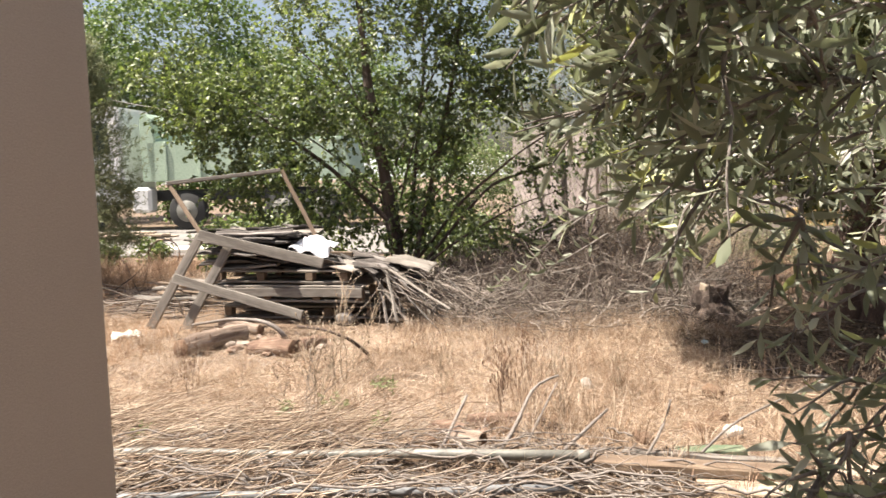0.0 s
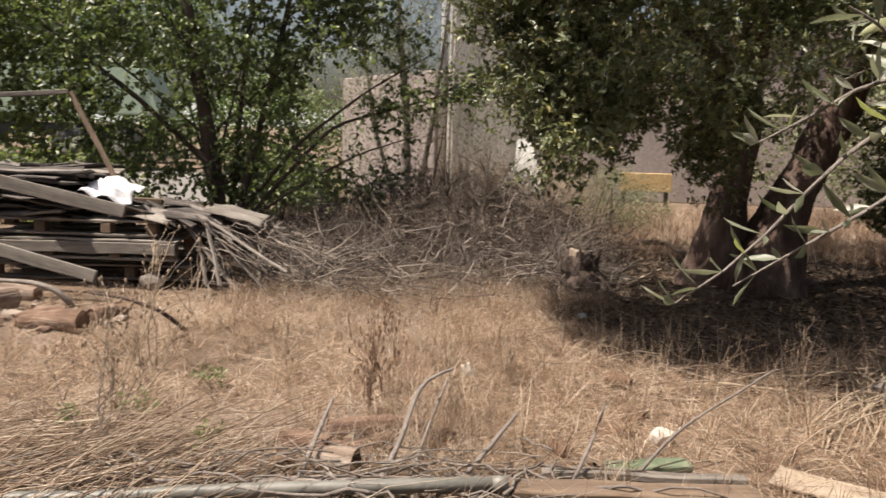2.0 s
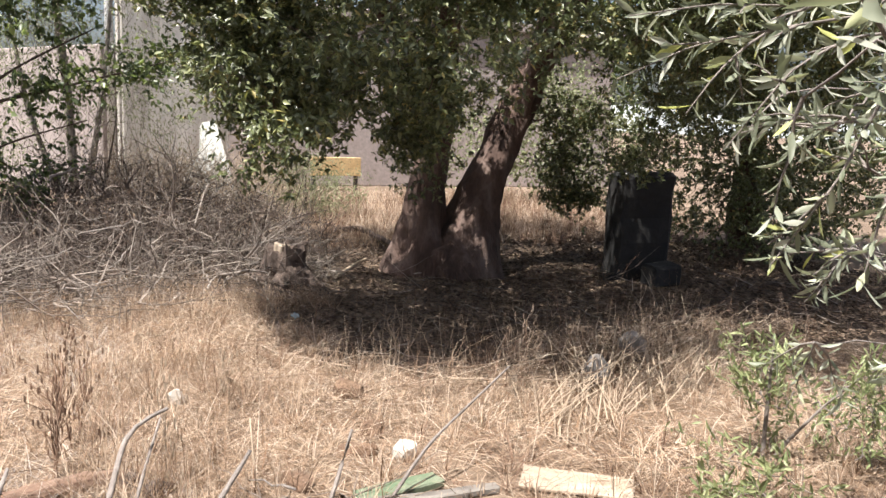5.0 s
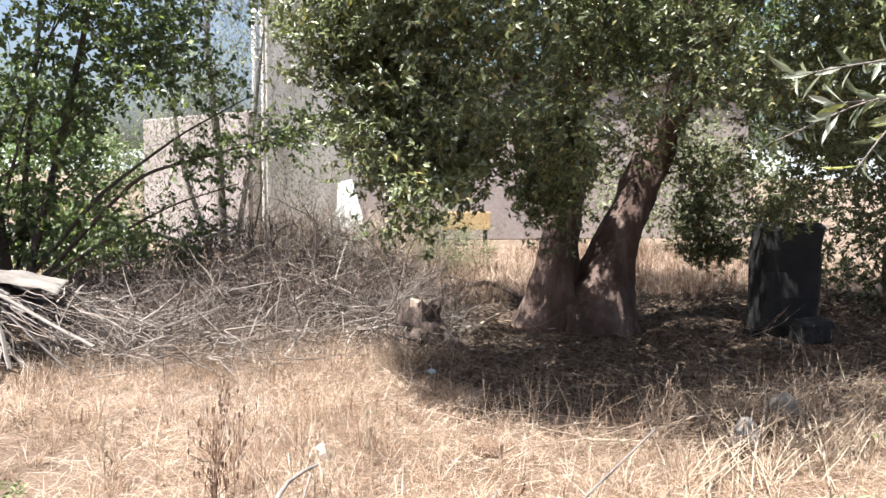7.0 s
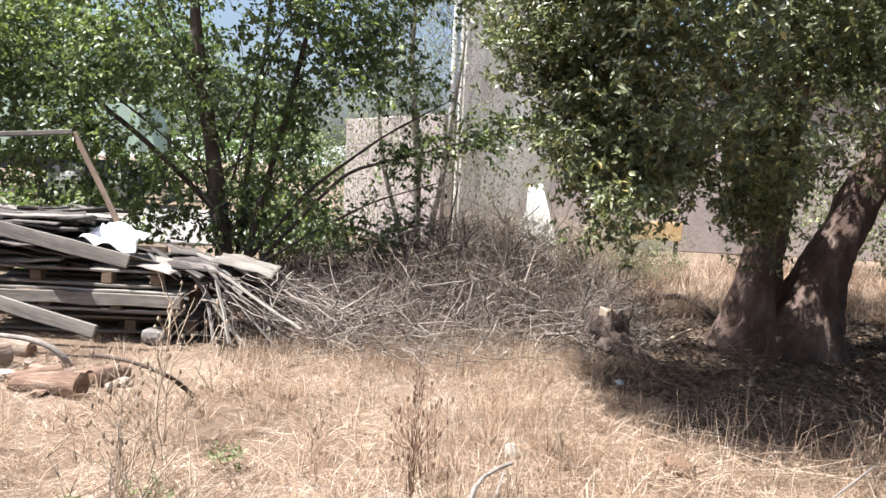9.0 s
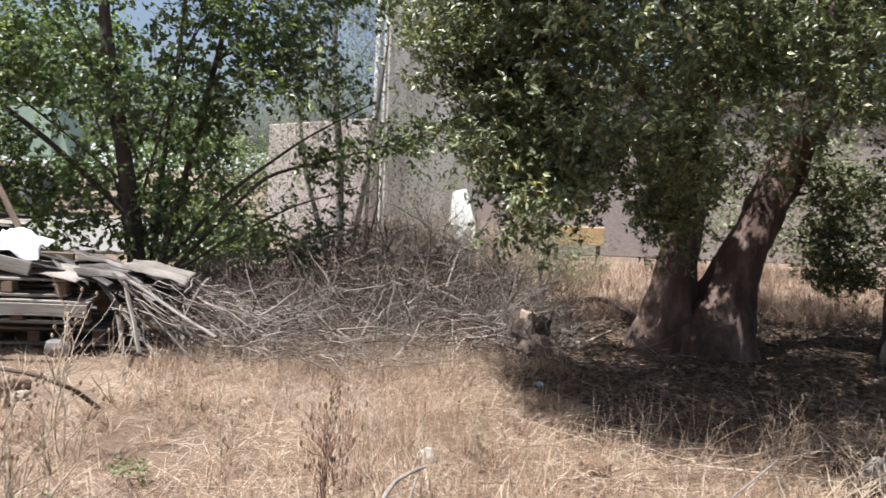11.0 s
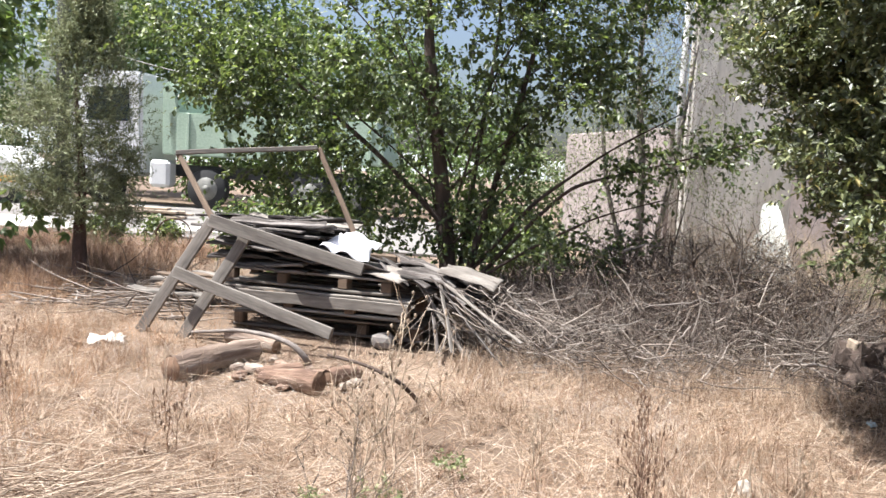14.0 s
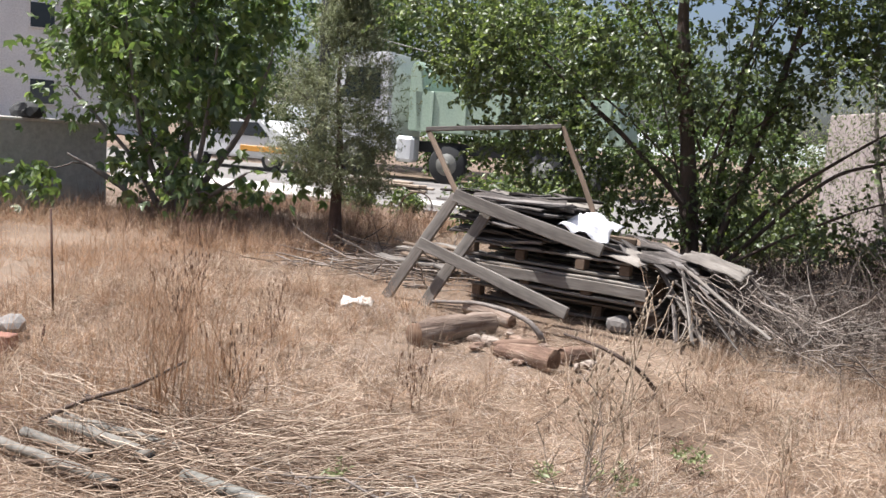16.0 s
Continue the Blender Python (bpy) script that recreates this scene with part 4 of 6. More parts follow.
def beam(a, b, w=0.095, t=0.035, name="leg", shift=(0, 0, 0), mat=None):
    """A board whose broad face looks to the yard."""
    a, b = Vector(a) - off + Vector(shift), Vector(b) - off + Vector(shift)
    d = (b - a).normalized()
    nrm = Vector((0.0, -1.0, 0.12))
    side = d.cross(nrm).normalized()
    nrm = side.cross(d).normalized()
    bm = box_bm(((b - a).length, w, t), (0, 0, 0), 0.005, (0, 0, 0), 5, 0.008, len(name) + a.x)
    m = Matrix((d, side, nrm)).transposed().to_4x4()
    ob = part(name, bm, mat or GREY_WOOD, trestle)
    ob.matrix_basis = Matrix.Translation((a + b) / 2) @ m
    return ob


beam(A["foot"], A["top"], name="leg")
beam(A["foot2"], A["top2"], name="leg", shift=(0, 0.01, 0))
beam(A["mid"], A["low"], name="brace", shift=(0, -0.045, 0))
beam(A["top"], A["end"], 0.105, name="beam", shift=(0, -0.045, 0))
beam(A["rail_l"], A["rail_r"], 0.04, 0.035, "rail")
beam(A["rail_l"], A["top"], 0.042, 0.035, "post", (0, 0.03, 0), WARM_WOOD)
beam(A["rail_r"], A["back"], 0.042, 0.035, "post", (0, 0.03, 0), WARM_WOOD)


def crumpled(name, size, at, turn, mat, label, category, seed, rise=0.05):
    """A sheet of cloth or plastic that lies in folds."""
    bm = bmesh.new()
    bmesh.ops.create_grid(bm, x_segments=18, y_segments=14, size=0.5)
    for v in bm.verts:
        q = v.co * 3.2 + Vector((seed * 5.0, seed, 0))
        v.co.z = rise * (noise.noise(q) + 0.5 * noise.noise(q * 2.3) + 0.8 - 2.2 * v.co.length ** 2)
        v.co.x += 0.05 * noise.noise(q * 1.4)
        v.co.y += 0.05 * noise.noise(q * 1.7)
    bmesh.ops.scale(bm, vec=(size[0], size[1], 1), verts=bm.verts)
    ret = bmesh.ops.extrude_face_region(bm, geom=bm.faces[:])
    bmesh.ops.translate(bm, vec=(0, 0, -0.006), verts=[g for g in ret["geom"] if isinstance(g, bmesh.types.BMVert)])
    ob = part(name, bm, mat, None, "", True)
    ob.matrix_basis = pose(*at, *turn)
    return tagged(ob, label, category)


crumpled("plastic_sheet", (0.44, 0.32), (-1.52, 8.42, 0.79), (20, 6, -14), SHEETING, "crumpled white plastic sheet on the stack of boards", "plastic sheet", 1, 0.06)

for k, (x, y, z, w, turn) in enumerate(((-1.22, 8.36, 0.60, 0.5, -20), (-0.86, 8.42, 0.585, 0.46, 10), (-0.52, 8.5, 0.60, 0.5, -8), (-1.0, 8.75, 0.64, 0.44, 30))):
    crumpled("bark_sheet", (w, 0.34), (x, y, z), (8, 7 + 3 * k, turn), DARK_WOOD if k % 2 else GREY_WOOD, "curled weathered sheet of bark on the pallets", "bark", 11 + k, 0.022)

# three short timbers at the back corner
for k in range(3):
    t = thing("timber_offcut", "short squared brown timber on the pile", "timber", (-1.42, 9.1 - 0.1 * k, 0.52 + 0.065 * k), (0, 2, -8 + 6 * k), "offcuts at the back of the pile")
    part("beam", box_bm((0.36, 0.085, 0.06), (0, 0, 0), 0.006, (0, 0, 0), 2, 0.006, k), WARM_WOOD, t)

# ---- logs and branches in front of it ----
def log(a, b, ra, rb, label, category="log", wood=None):
    L = math.hypot(b[0] - a[0], b[1] - a[1])
    t = thing("log", label, category, (a[0], a[1], 0), (0, 0, math.degrees(math.atan2(b[1] - a[1], b[0] - a[0]))))
    P = curve_points((0, 0, ra * 0.8), (L, 0, rb * 0.8), 0.012, 10, 0.006)
    V, F = tube(P, np.linspace(ra, rb, 10), 22, 0.012)
    for k in range(len(V)):
        v = Vector(V[k])
        q = noise.noise(Vector((v.x * 3, v.y * 14, v.z * 14)) + Vector((ra * 90, 0, 0))) * 0.16 + 0.10 * noise.noise(v * 30)
        V[k] += q * (V[k] - P[k // 22])
    mesh_of("trunk_piece", V, F, wood or LOG_WOOD, t, True)
    for p, r, s in ((P[0], ra, -1), (P[-1], rb, 1)):
        rod("cut_end", [p - np.array([0.012 * s, 0, 0]), p + np.array([0.002 * s, 0, 0])], [r * 1.0, r * 0.9], CUT_WOOD, t, 22, wobble=0.03)
    return t


log((-2.24, 6.72), (-1.97, 7.46), 0.088, 0.082, "short barkless sawn log lying in dry grass")
log((-1.24, 6.72), (-1.66, 6.84), 0.085, 0.05, "weathered reddish stump log lying in dry grass", wood=ROOT_WOOD)
log((-1.71, 6.87), (-1.50, 7.10), 0.045, 0.055, "thin weathered branch piece beside the logs", wood=ROOT_WOOD)
log((-1.25, 6.95), (-1.11, 7.18), 0.06, 0.05, "broken reddish branch piece beside the logs", wood=ROOT_WOOD)
log((-2.37, 7.94), (-1.89, 7.71), 0.06, 0.05, "dark short log under the curved branch")


def bent_branch(points, r, label, mat=GREY_BARK, name="fallen_branch"):
    P, rr = dense(points, np.linspace(r, r * 0.55, len(points)), 0.06)
    o = np.array([P[0][0], P[0][1], 0])
    ob = rod(name, P - o, rr, mat, None, 7, wobble=0.05)
    ob.location = o
    return tagged(ob, label, "branch")


bent_branch([(*(-1.50, 7.32), 0.03), (*(-1.56, 7.26), 0.16), (*(-1.77, 7.36), 0.2), (*(-2.14, 7.61), 0.17), (*(-2.66, 7.87), 0.06)], 0.024, "curved pale dry branch arching over the logs")
bent_branch([(*(-0.60, 6.73), 0.02), (*(-0.68, 6.49), 0.2), (*(-0.88, 6.49), 0.28), (*(-1.17, 6.65), 0.28)], 0.016, "thin dark bent dead branch in the grass", BARK)
tagged(lump("concrete_block", (0.2, 0.14, 0.16), GREY_STONE, (*(-1.17, 8.21), 0.05), 3, None, 0.08, 10), "rough grey block of concrete under the pallet", "concrete block")
tagged(lump("wood_chunk", (0.26, 0.1, 0.08), CLAY, (*(-3.37, 7.35), 0.02), 5, None, 0.2, -12), "dark chunk of rotten wood on bare earth", "wood chunk")
for k in range(16):
    at = (rng.uniform(-2.0, -0.95), rng.uniform(6.75, 7.55))
    tagged(lump("bark_chip", (rng.uniform(0.07, 0.2), rng.uniform(0.04, 0.09), rng.uniform(0.03, 0.07)), ROOT_WOOD if k % 2 else LOG_WOOD, (*at, 0.03), 40 + k, None, 0.3, k * 47), "loose chip of bark beside the logs", "bark chip", "chips round the logs")
crumpled("cloth_scrap", (0.26, 0.16), (*(-3.15, 7.48), 0.035), (0, 0, 20), FABRIC, "scrap of pale cloth on bare earth", "cloth", 4, 0.04)


# ---- far buildings, road and vehicles ----
slab("road", (26, 8.5, 0.05), (-13.5, 19.6, 0.02), ASPHALT, "pale dusty road beyond the yard", "road", turn=(0, 0, 0))
slab("pavement", (5.2, 2.3, 0.1), (-11.0, 15.6, 0.03), CONCRETE, "pale concrete apron with a kerb edge", "pavement", turn=(0, 0, 12))
slab("kerb", (1.6, 0.9, 0.14), (-6.7, 16.2, 0.05), CONCRETE, "pale concrete slab at the road's edge", "kerb", turn=(0, 0, 5))

house = thing("house", "unplastered grey house wall with a pale downpipe behind the brush", "house", (2.0, 15.5, 0))
part("wall", box_bm((1.75, 0.3, 7.0), (0.92, 0.22, 3.5), 0.02, (0, 0, 10)), PLASTER, house)
# this wall takes the darker plaster to stand in for its shade
part("wall", box_bm((0.3, 4.0, 2.4), (-0.9, 2.1, 1.2), 0.02, (0, 0, 25)), PINK_PLASTER, house)
rod("downpipe", [(-0.08, -0.05, 0.0), (-0.08, -0.05, 3.5), (-0.08, -0.05, 6.9)], 0.06, WHITE_PAINT, house, 10, "pale downpipe")

annex = thing("pink_house", "low pinkish plastered building beyond the evergreen tree", "house", (9.0, 17.6, 0))
part("wall", box_bm((9.4, 0.3, 3.4), (-0.6, 0, 1.7), 0.02, (0, 0, -6)), PINK_PLASTER, annex)
part("roof_slab", box_bm((9.8, 1.2, 0.2), (-0.6, 0.3, 3.5), 0.02, (0, 0, -6)), PINK_PLASTER, annex)
part("window", box_bm((0.9, 0.06, 1.0), (1.9, -0.25, 1.5), 0.01, (0, 0, -6)), DARK_GLASS, annex)

slab("wall_boundary", (0.22, 5.2, 1.28), (-9.72, 8.15, 0.56), GREY_PLASTER, "low grey rendered boundary wall", "wall")
slab("wall_coping", (0.26, 5.24, 0.05), (-9.72, 8.15, 1.222), CONCRETE, "concrete coping on the boundary wall", "wall")
tagged(lump("tyre_heap", (0.5, 0.45, 0.26), RUBBER, (-9.72, 9.5, 1.33), 8, None, 0.12), "dark round bundle on top of the boundary wall", "bundle")

white = thing("white_house", "white two-storey house with dark windows far behind the trees", "house", (-47, 38, 0), (0, 0, 40))
part("wall", box_bm((16, 10, 9.2), (0, 0, 4.6), 0.05), WHITE_PLASTER, white)
part("roof", box_bm((17, 11, 0.5), (0, 0, 9.4), 0.05), ROOF_TILE, white)
for k in range(4):
    for z in (2.2, 6.6):
        w = part("window", box_bm((1.5, 0.2, 1.6), (-6 + 4 * k, -5.02, z), 0.02), WHITE_PAINT, white)
        part("pane", box_bm((1.3, 0.1, 1.4), (-6 + 4 * k, -5.1, z), 0.01), DARK_GLASS, w)
        w = part("window", box_bm((0.2, 1.5, 1.6), (8.02, -3.5 + 2.4 * k, z), 0.02), WHITE_PAINT, white)
        part("pane", box_bm((0.1, 1.3, 1.4), (8.1, -3.5 + 2.4 * k, z), 0.01), DARK_GLASS, w)


def wheel(parent, at, r, w, hub):
    t = rod("wheel", [(at[0], at[1] - w / 2, at[2]), (at[0], at[1] - w / 2 + 0.03, at[2]), (at[0], at[1] + w / 2 - 0.03, at[2]), (at[0], at[1] + w / 2, at[2])], [r * 0.93, r, r, r * 0.93], RUBBER, parent, 24)
    rod("rim", [(at[0], at[1] - w / 2 - 0.02, at[2]), (at[0], at[1] - w / 2 + 0.02, at[2])], [r * 0.55, r * 0.6], hub, t, 20)
    rod("hub", [(at[0], at[1] - w / 2 - 0.07, at[2]), (at[0], at[1] - w / 2, at[2])], [r * 0.16, r * 0.22], hub, t, 12)


def prism(outline, y0, y1, bevel=0.03):
    """A side outline in x and z, drawn out between y0 and y1."""
    bm = bmesh.new()
    a = [bm.verts.new((x, y0, z)) for x, z in outline]
    f = bm.faces.new(a)
    r = bmesh.ops.extrude_face_region(bm, geom=[f])
    bmesh.ops.translate(bm, vec=(0, y1 - y0, 0), verts=[g for g in r["geom"] if isinstance(g, bmesh.types.BMVert)])
    bmesh.ops.bevel(bm, geom=[e for e in bm.edges if e.calc_face_angle(0) > 0.4], offset=bevel, segments=2, affect="EDGES")
    return bm


truck = thing("dump_truck", "parked pale green dump truck with a white cab", "truck", (-11.05, 23.0, 0.045), (0, 0, 3))
truck.scale = (1.08, 1.08, 1.08)
part("cab", prism([(-2.55, 0.75), (-2.6, 1.9), (-2.3, 3.25), (-1.95, 3.45), (-0.62, 3.45), (-0.55, 0.75)], 0.05, 2.2, 0.08), WHITE_PAINT, truck, "white cab")
part("side_window", prism([(-2.1, 2.15), (-1.95, 3.0), (-0.95, 3.0), (-0.9, 2.15)], 0.02, 0.06, 0.01), DARK_GLASS, truck)
part("chassis", box_bm((7.2, 0.9, 0.3), (1.0, 1.1, 0.95), 0.02), DARK_METAL, truck)
part("tipper_body", prism([(0.25, 1.35), (0.15, 2.45), (5.6, 2.45), (5.9, 1.35)], 0.0, 2.3, 0.03), TRUCK_GREEN, truck)
part("headboard", prism([(0.0, 1.35), (-0.02, 3.05), (0.12, 3.25), (0.32, 3.05), (0.42, 2.46), (0.42, 1.35)], 0.0, 2.3, 0.04), TRUCK_GREEN, truck)
for k in range(6):
    part("rib", box_bm((0.09, 0.06, 1.06), (0.7 + 0.95 * k, -0.03, 1.9), 0.01), TRUCK_GREEN, truck)
part("fuel_tank", box_bm((0.55, 0.5, 0.7), (-0.05, 0.2, 0.85), 0.08), WHITE_PAINT, truck)
rod("pipe", [(0.3, 0.4, 2.4), (0.55, 0.4, 2.9), (0.95, 0.4, 2.95), (1.3, 0.4, 2.45)], 0.03, TRUCK_GREEN, truck)
for x in (-1.6, 1.2, 3.9, 5.0):
    wheel(truck, (x, 0.2, 0.52), 0.52, 0.32, GREY_PVC)

car = thing("car", "white car with an orange stripe parked on the road", "car", (-15.2, 20.3, 0.045), (0, 0, 4))
part("body", prism([(-1.9, 0.35), (-1.95, 0.8), (-1.0, 0.95), (-0.55, 1.4), (0.9, 1.45), (1.7, 0.98), (1.95, 0.9), (1.95, 0.35)], 0, 1.6, 0.06), WHITE_PAINT, car)
part("side_window", prism([(-0.75, 0.97), (-0.4, 1.33), (0.8, 1.36), (1.2, 0.97)], -0.03, 0.05, 0.01), DARK_GLASS, car)
part("stripe", box_bm((1.5, 0.04, 0.16), (1.0, -0.015, 0.62), 0.01), ORANGE, car)
for x in (-1.2, 1.25):
    wheel(car, (x, 0.12, 0.31), 0.31, 0.2, TIN)

# trees along the road and on the skyline
def far_tree(at, blobs, n, per, size, name="road_tree", label="large leafy green tree beyond the road", trunk=0.28, leaf=None, spread=0.5):
    tips = blob_tips([((at[0] + c[0], at[1] + c[1], c[2]), r) for c, r in blobs], n, 0.5)
    top = max(c[2] for c, r in blobs)
    tree(name, label, at, [([(*at, -0.1), (at[0] + 0.1, at[1], top * 0.4), (at[0], at[1], top)], [trunk, trunk * 0.75, trunk * 0.25])],
         tips, BARK, leaf or FAR_LEAF, per, spread, size, size * 0.7, sides=8)


far_tree((-14.0, 31.0), [((0, 0, 6.5), (4.2, 3.0, 3.2)), ((2.8, 0, 5.0), (2.8, 2.2, 2.4)), ((-3.2, 0, 5.2), (3, 2.2, 2.6))], 330, 60, 0.17)
far_tree((-22.0, 27.0), [((0, 0, 4.6), (4.2, 3.0, 3.4)), ((-3, 0, 3.4), (3, 2, 2.4))], 230, 55, 0.17)
far_tree((-8.5, 34.0), [((0, 0, 5.0), (4.2, 3.0, 2.4)), ((4.0, 2, 3.4), (3.6, 2, 2.0))], 190, 50, 0.18)
far_tree((9.5, 14.0), [((0, 0, 1.4), (1.6, 1.0, 1.2)), ((-2.0, 0.5, 1.2), (1.0, 0.7, 0.8))], 110, 70, 0.06, "shrub", "pale green shrub beyond the evergreen", 0.05, GREY_LEAF, 0.22)
far_tree((13.0, 20.0), [((0, 0, 4.5), (4.0, 2.0, 3.6))], 180, 50, 0.15)
far_tree((16.0, 10.0), [((0, 0, 3.5), (3.5, 2.5, 3.2))], 130, 26, 0.18)
far_tree((-20.0, 8.0), [((0, 0, 4.0), (3.5, 3.5, 3.2))], 130, 26, 0.18)

for k, x in enumerate((-21.0, -16.5, -12.0, -7.5, -3.0, 1.5)):
    far_tree((x, 27.5 + (k % 2)), [((0, 0, 1.3), (2.6, 0.9, 1.3)), ((1.2, 0, 1.9), (1.4, 0.8, 1.0))], 70, 60, 0.13, "hedge_shrub", "dense green shrub along the far side of the road", 0.06, None, 0.32)

# low hills on the skyline
ang = np.linspace(0, 2 * np.pi, 181)[:-1]
hv, hf = [], []
for k, a in enumerate(ang):
    h = 14 + 9 * noise.noise(Vector((math.cos(a) * 3, math.sin(a) * 3, 0.0))) + 3 * noise.noise(Vector((math.cos(a) * 11, math.sin(a) * 11, 2.0)))
    for rr, z in ((420, -1), (470, h * 0.6), (540, h), (640, -2)):
        hv.append((math.cos(a) * rr, math.sin(a) * rr, z))
for k in range(180):
    n = (k + 1) % 180
    for q in range(3):
        hf.append((k * 4 + q, n * 4 + q, n * 4 + q + 1, k * 4 + q + 1))
HILL = surface("hazy_hill", [(0.22, 0.24, 0.24), (0.32, 0.33, 0.32)], 0.02, 0.95, fine=0.2)
tagged(mesh_of("backdrop", np.array(hv), np.array(hf), HILL, None, True), "low hazy hills on the skyline", "hills", kind="structure")

# overhead wire and its pole
pole = thing("utility_pole", "dark utility pole beyond the yard", "pole", ((-12.73, 21.00, 4.93)[0], 21.0, 0))
rod("post", [(0, 0, -0.1), (0, 0, 4), (0, 0, 8)], [0.16, 0.15, 0.14], DARK_METAL, pole, 12)
rod("cross_arm", [(-0.7, 0, 7.6), (0.7, 0, 7.6)], 0.05, DARK_METAL, pole, 8)
t = np.linspace(0, 1, 20)[:, None]
W = np.array([-9.6, 16.0, 3.65]) * (1 - t) + np.array([-3.2, 16.0, 2.65]) * t
tagged(rod("overhead_wire", W - np.array([0, 0, 0.25]) * (4 * t * (1 - t)), 0.012, GREY_PVC, None, 6), "pale sagging overhead cable", "cable")

# odds and ends by the road
stack = thing("plank_stack", "low stack of pale planks at the road's edge", "planks", (*(-9.52, 18.73), 0.06), (0, 0, 8))
for k in range(7):
    part("plank", box_bm((2.3 - 0.1 * k, 0.22, 0.05), (0.15 * (k % 3), 0.12 * (k % 4), 0.03 + 0.055 * (k // 2)), 0.006, (0, 0, 6 * (k % 3) - 6), 3, 0.02, k), PALE_BOARD, stack)
hoop = thing("wire_hoop", "bent dark wire hoop beside the green bush", "hoop", (*(-5.84, 13.70), 0.0), (12, 0, 30))
ring = [(0.26 * math.cos(a), 0.0, 0.24 + 0.26 * math.sin(a)) for a in np.linspace(0, 2 * math.pi, 25)]
rod("ring", ring, 0.011, RUSTY, hoop, 6)


# ---- stump, slab, stones and small things ----
stump = thing("tree_stump", "dark jagged tree stump, its broken top pale for the sun on it", "stump", (2.45, 8.2, 0))
bm = bmesh.new()
bmesh.ops.create_cone(bm, cap_ends=True, segments=36, radius1=0.23, radius2=0.16, depth=0.34)
bmesh.ops.subdivide_edges(bm, edges=[e for e in bm.edges if abs(e.verts[0].co.z - e.verts[1].co.z) > 0.1], cuts=8)
for v in bm.verts:
    k = noise.noise(v.co * 7)
    v.co.xy *= 1 + 0.34 * k + 0.16 * noise.noise(Vector((v.co.x * 30, v.co.y * 30, v.co.z * 5)))
    v.co.z += 0.16
    if v.co.z > 0.24:
        v.co.z += 0.10 * noise.noise(Vector((v.co.x * 24, v.co.y * 24, 1.0))) + 0.12 * noise.noise(v.co * 9 + Vector((4, 0, 0))) 
part("body", bm, BARK, stump)
# broken wood at the left top, in a pale colour for the sunlight there
part("broken_wood", box_bm((0.13, 0.1, 0.14), (-0.09, -0.07, 0.31), 0.01, (14, 16, 30), 4, 0.05, 2), PALE_BOARD, stump, "splintered wood, pale for the sun on the stump's left")
for k in range(5):
    a = k * 1.25 + 0.4
    rod("root", [(0.12 * math.cos(a), 0.12 * math.sin(a), 0.16), (0.26 * math.cos(a), 0.26 * math.sin(a), 0.06), (0.42 * math.cos(a), 0.42 * math.sin(a), -0.02)], [0.07, 0.05, 0.025], BARK, stump, 7)

# the slab's blackness stands in for the shade under the tree
slab_thing = thing("standing_slab", "upright concrete slab coloured near black for the deep shade under the tree", "slab", (5.66, 7.55, 0), (0, 0, -14))
part("panel", box_bm((0.60, 0.26, 1.08), (0, 0.1, 0.48), 0.05, (2, 0, 1), 4, 0.045, 3), SHADE_BLACK, slab_thing)
part("foot_stone", box_bm((0.34, 0.2, 0.22), (0.1, -0.22, 0.09), 0.03, (0, 0, 12), 2, 0.03, 7), SHADE_BLACK, slab_thing)

for x, y, z, s, mat, lab, seed in [
        (*(1.89, 4.79), 0.03, (0.13, 0.1, 0.1), STONE, "white stone lying in dry grass", 1),
        (*(1.14, 5.76), 0.04, (0.08, 0.06, 0.1), STONE, "small white stone in dry grass", 9),
        (*(3.89, 5.66), 0.05, (0.2, 0.17, 0.2), GREY_STONE, "grey stone among dry reeds", 2),
        (*(1.93, 5.54), 0.04, (0.16, 0.12, 0.14), CLAY, "dark clod of earth", 3),
        (*(1.52, 5.32), 0.02, (0.09, 0.07, 0.07), CLAY, "small dark clod of earth", 4),
        (*(1.53, 5.32), 0.02, (0.07, 0.06, 0.06), CLAY, "small dark clod of earth", 5),
        (*(3.33, 5.31), 0.05, (0.22, 0.18, 0.2), GREY_STONE, "grey lump of rubble at the edge of the shade", 6),
        (*(3.27, 4.28), 0.02, (0.11, 0.09, 0.06), CLAY, "reddish clod in dry grass", 7),
        (*(1.52, 5.27), 0.02, (0.07, 0.06, 0.06), CLAY, "small dark clod of earth", 8)]:
    tagged(lump("stone" if mat is not CLAY else "earth_clod", s, mat, (x, y, z), seed, None, 0.2, seed * 40), lab, "stone" if mat is not CLAY else "clod")

crumpled("plastic_scrap", (0.05, 0.04), (*(2.19, 7.18), 0.03), (10, 0, 30), BLUE, "scrap of pale blue plastic in dry grass", "plastic scrap", 6, 0.02)


def pipe(name, a, b, r, mat, label, sag=0.0, wander=0.0, hollow=True, z=0.05):
    P = curve_points((*a, z), (*b, z), sag, 9, wander)
    o = np.array([a[0], a[1], 0.0])
    t = thing(name, label, "pipe", (float(o[0]), float(o[1]), 0))
    rod("barrel", P - o, r, mat, t, 14)
    d = (P[-1] - P[-2]) / np.linalg.norm(P[-1] - P[-2])
    if hollow:
        rod("collar", [P[-1] - o - d * 0.05, P[-1] - o + d * 0.004], r * 1.12, mat, t, 14)
        # dark disc on the closed end, for the shade inside the pipe
        rod("bore", [P[-1] - o, P[-1] - o + d * 0.008], r * 0.8, DARK_METAL, t, 14)
    return t


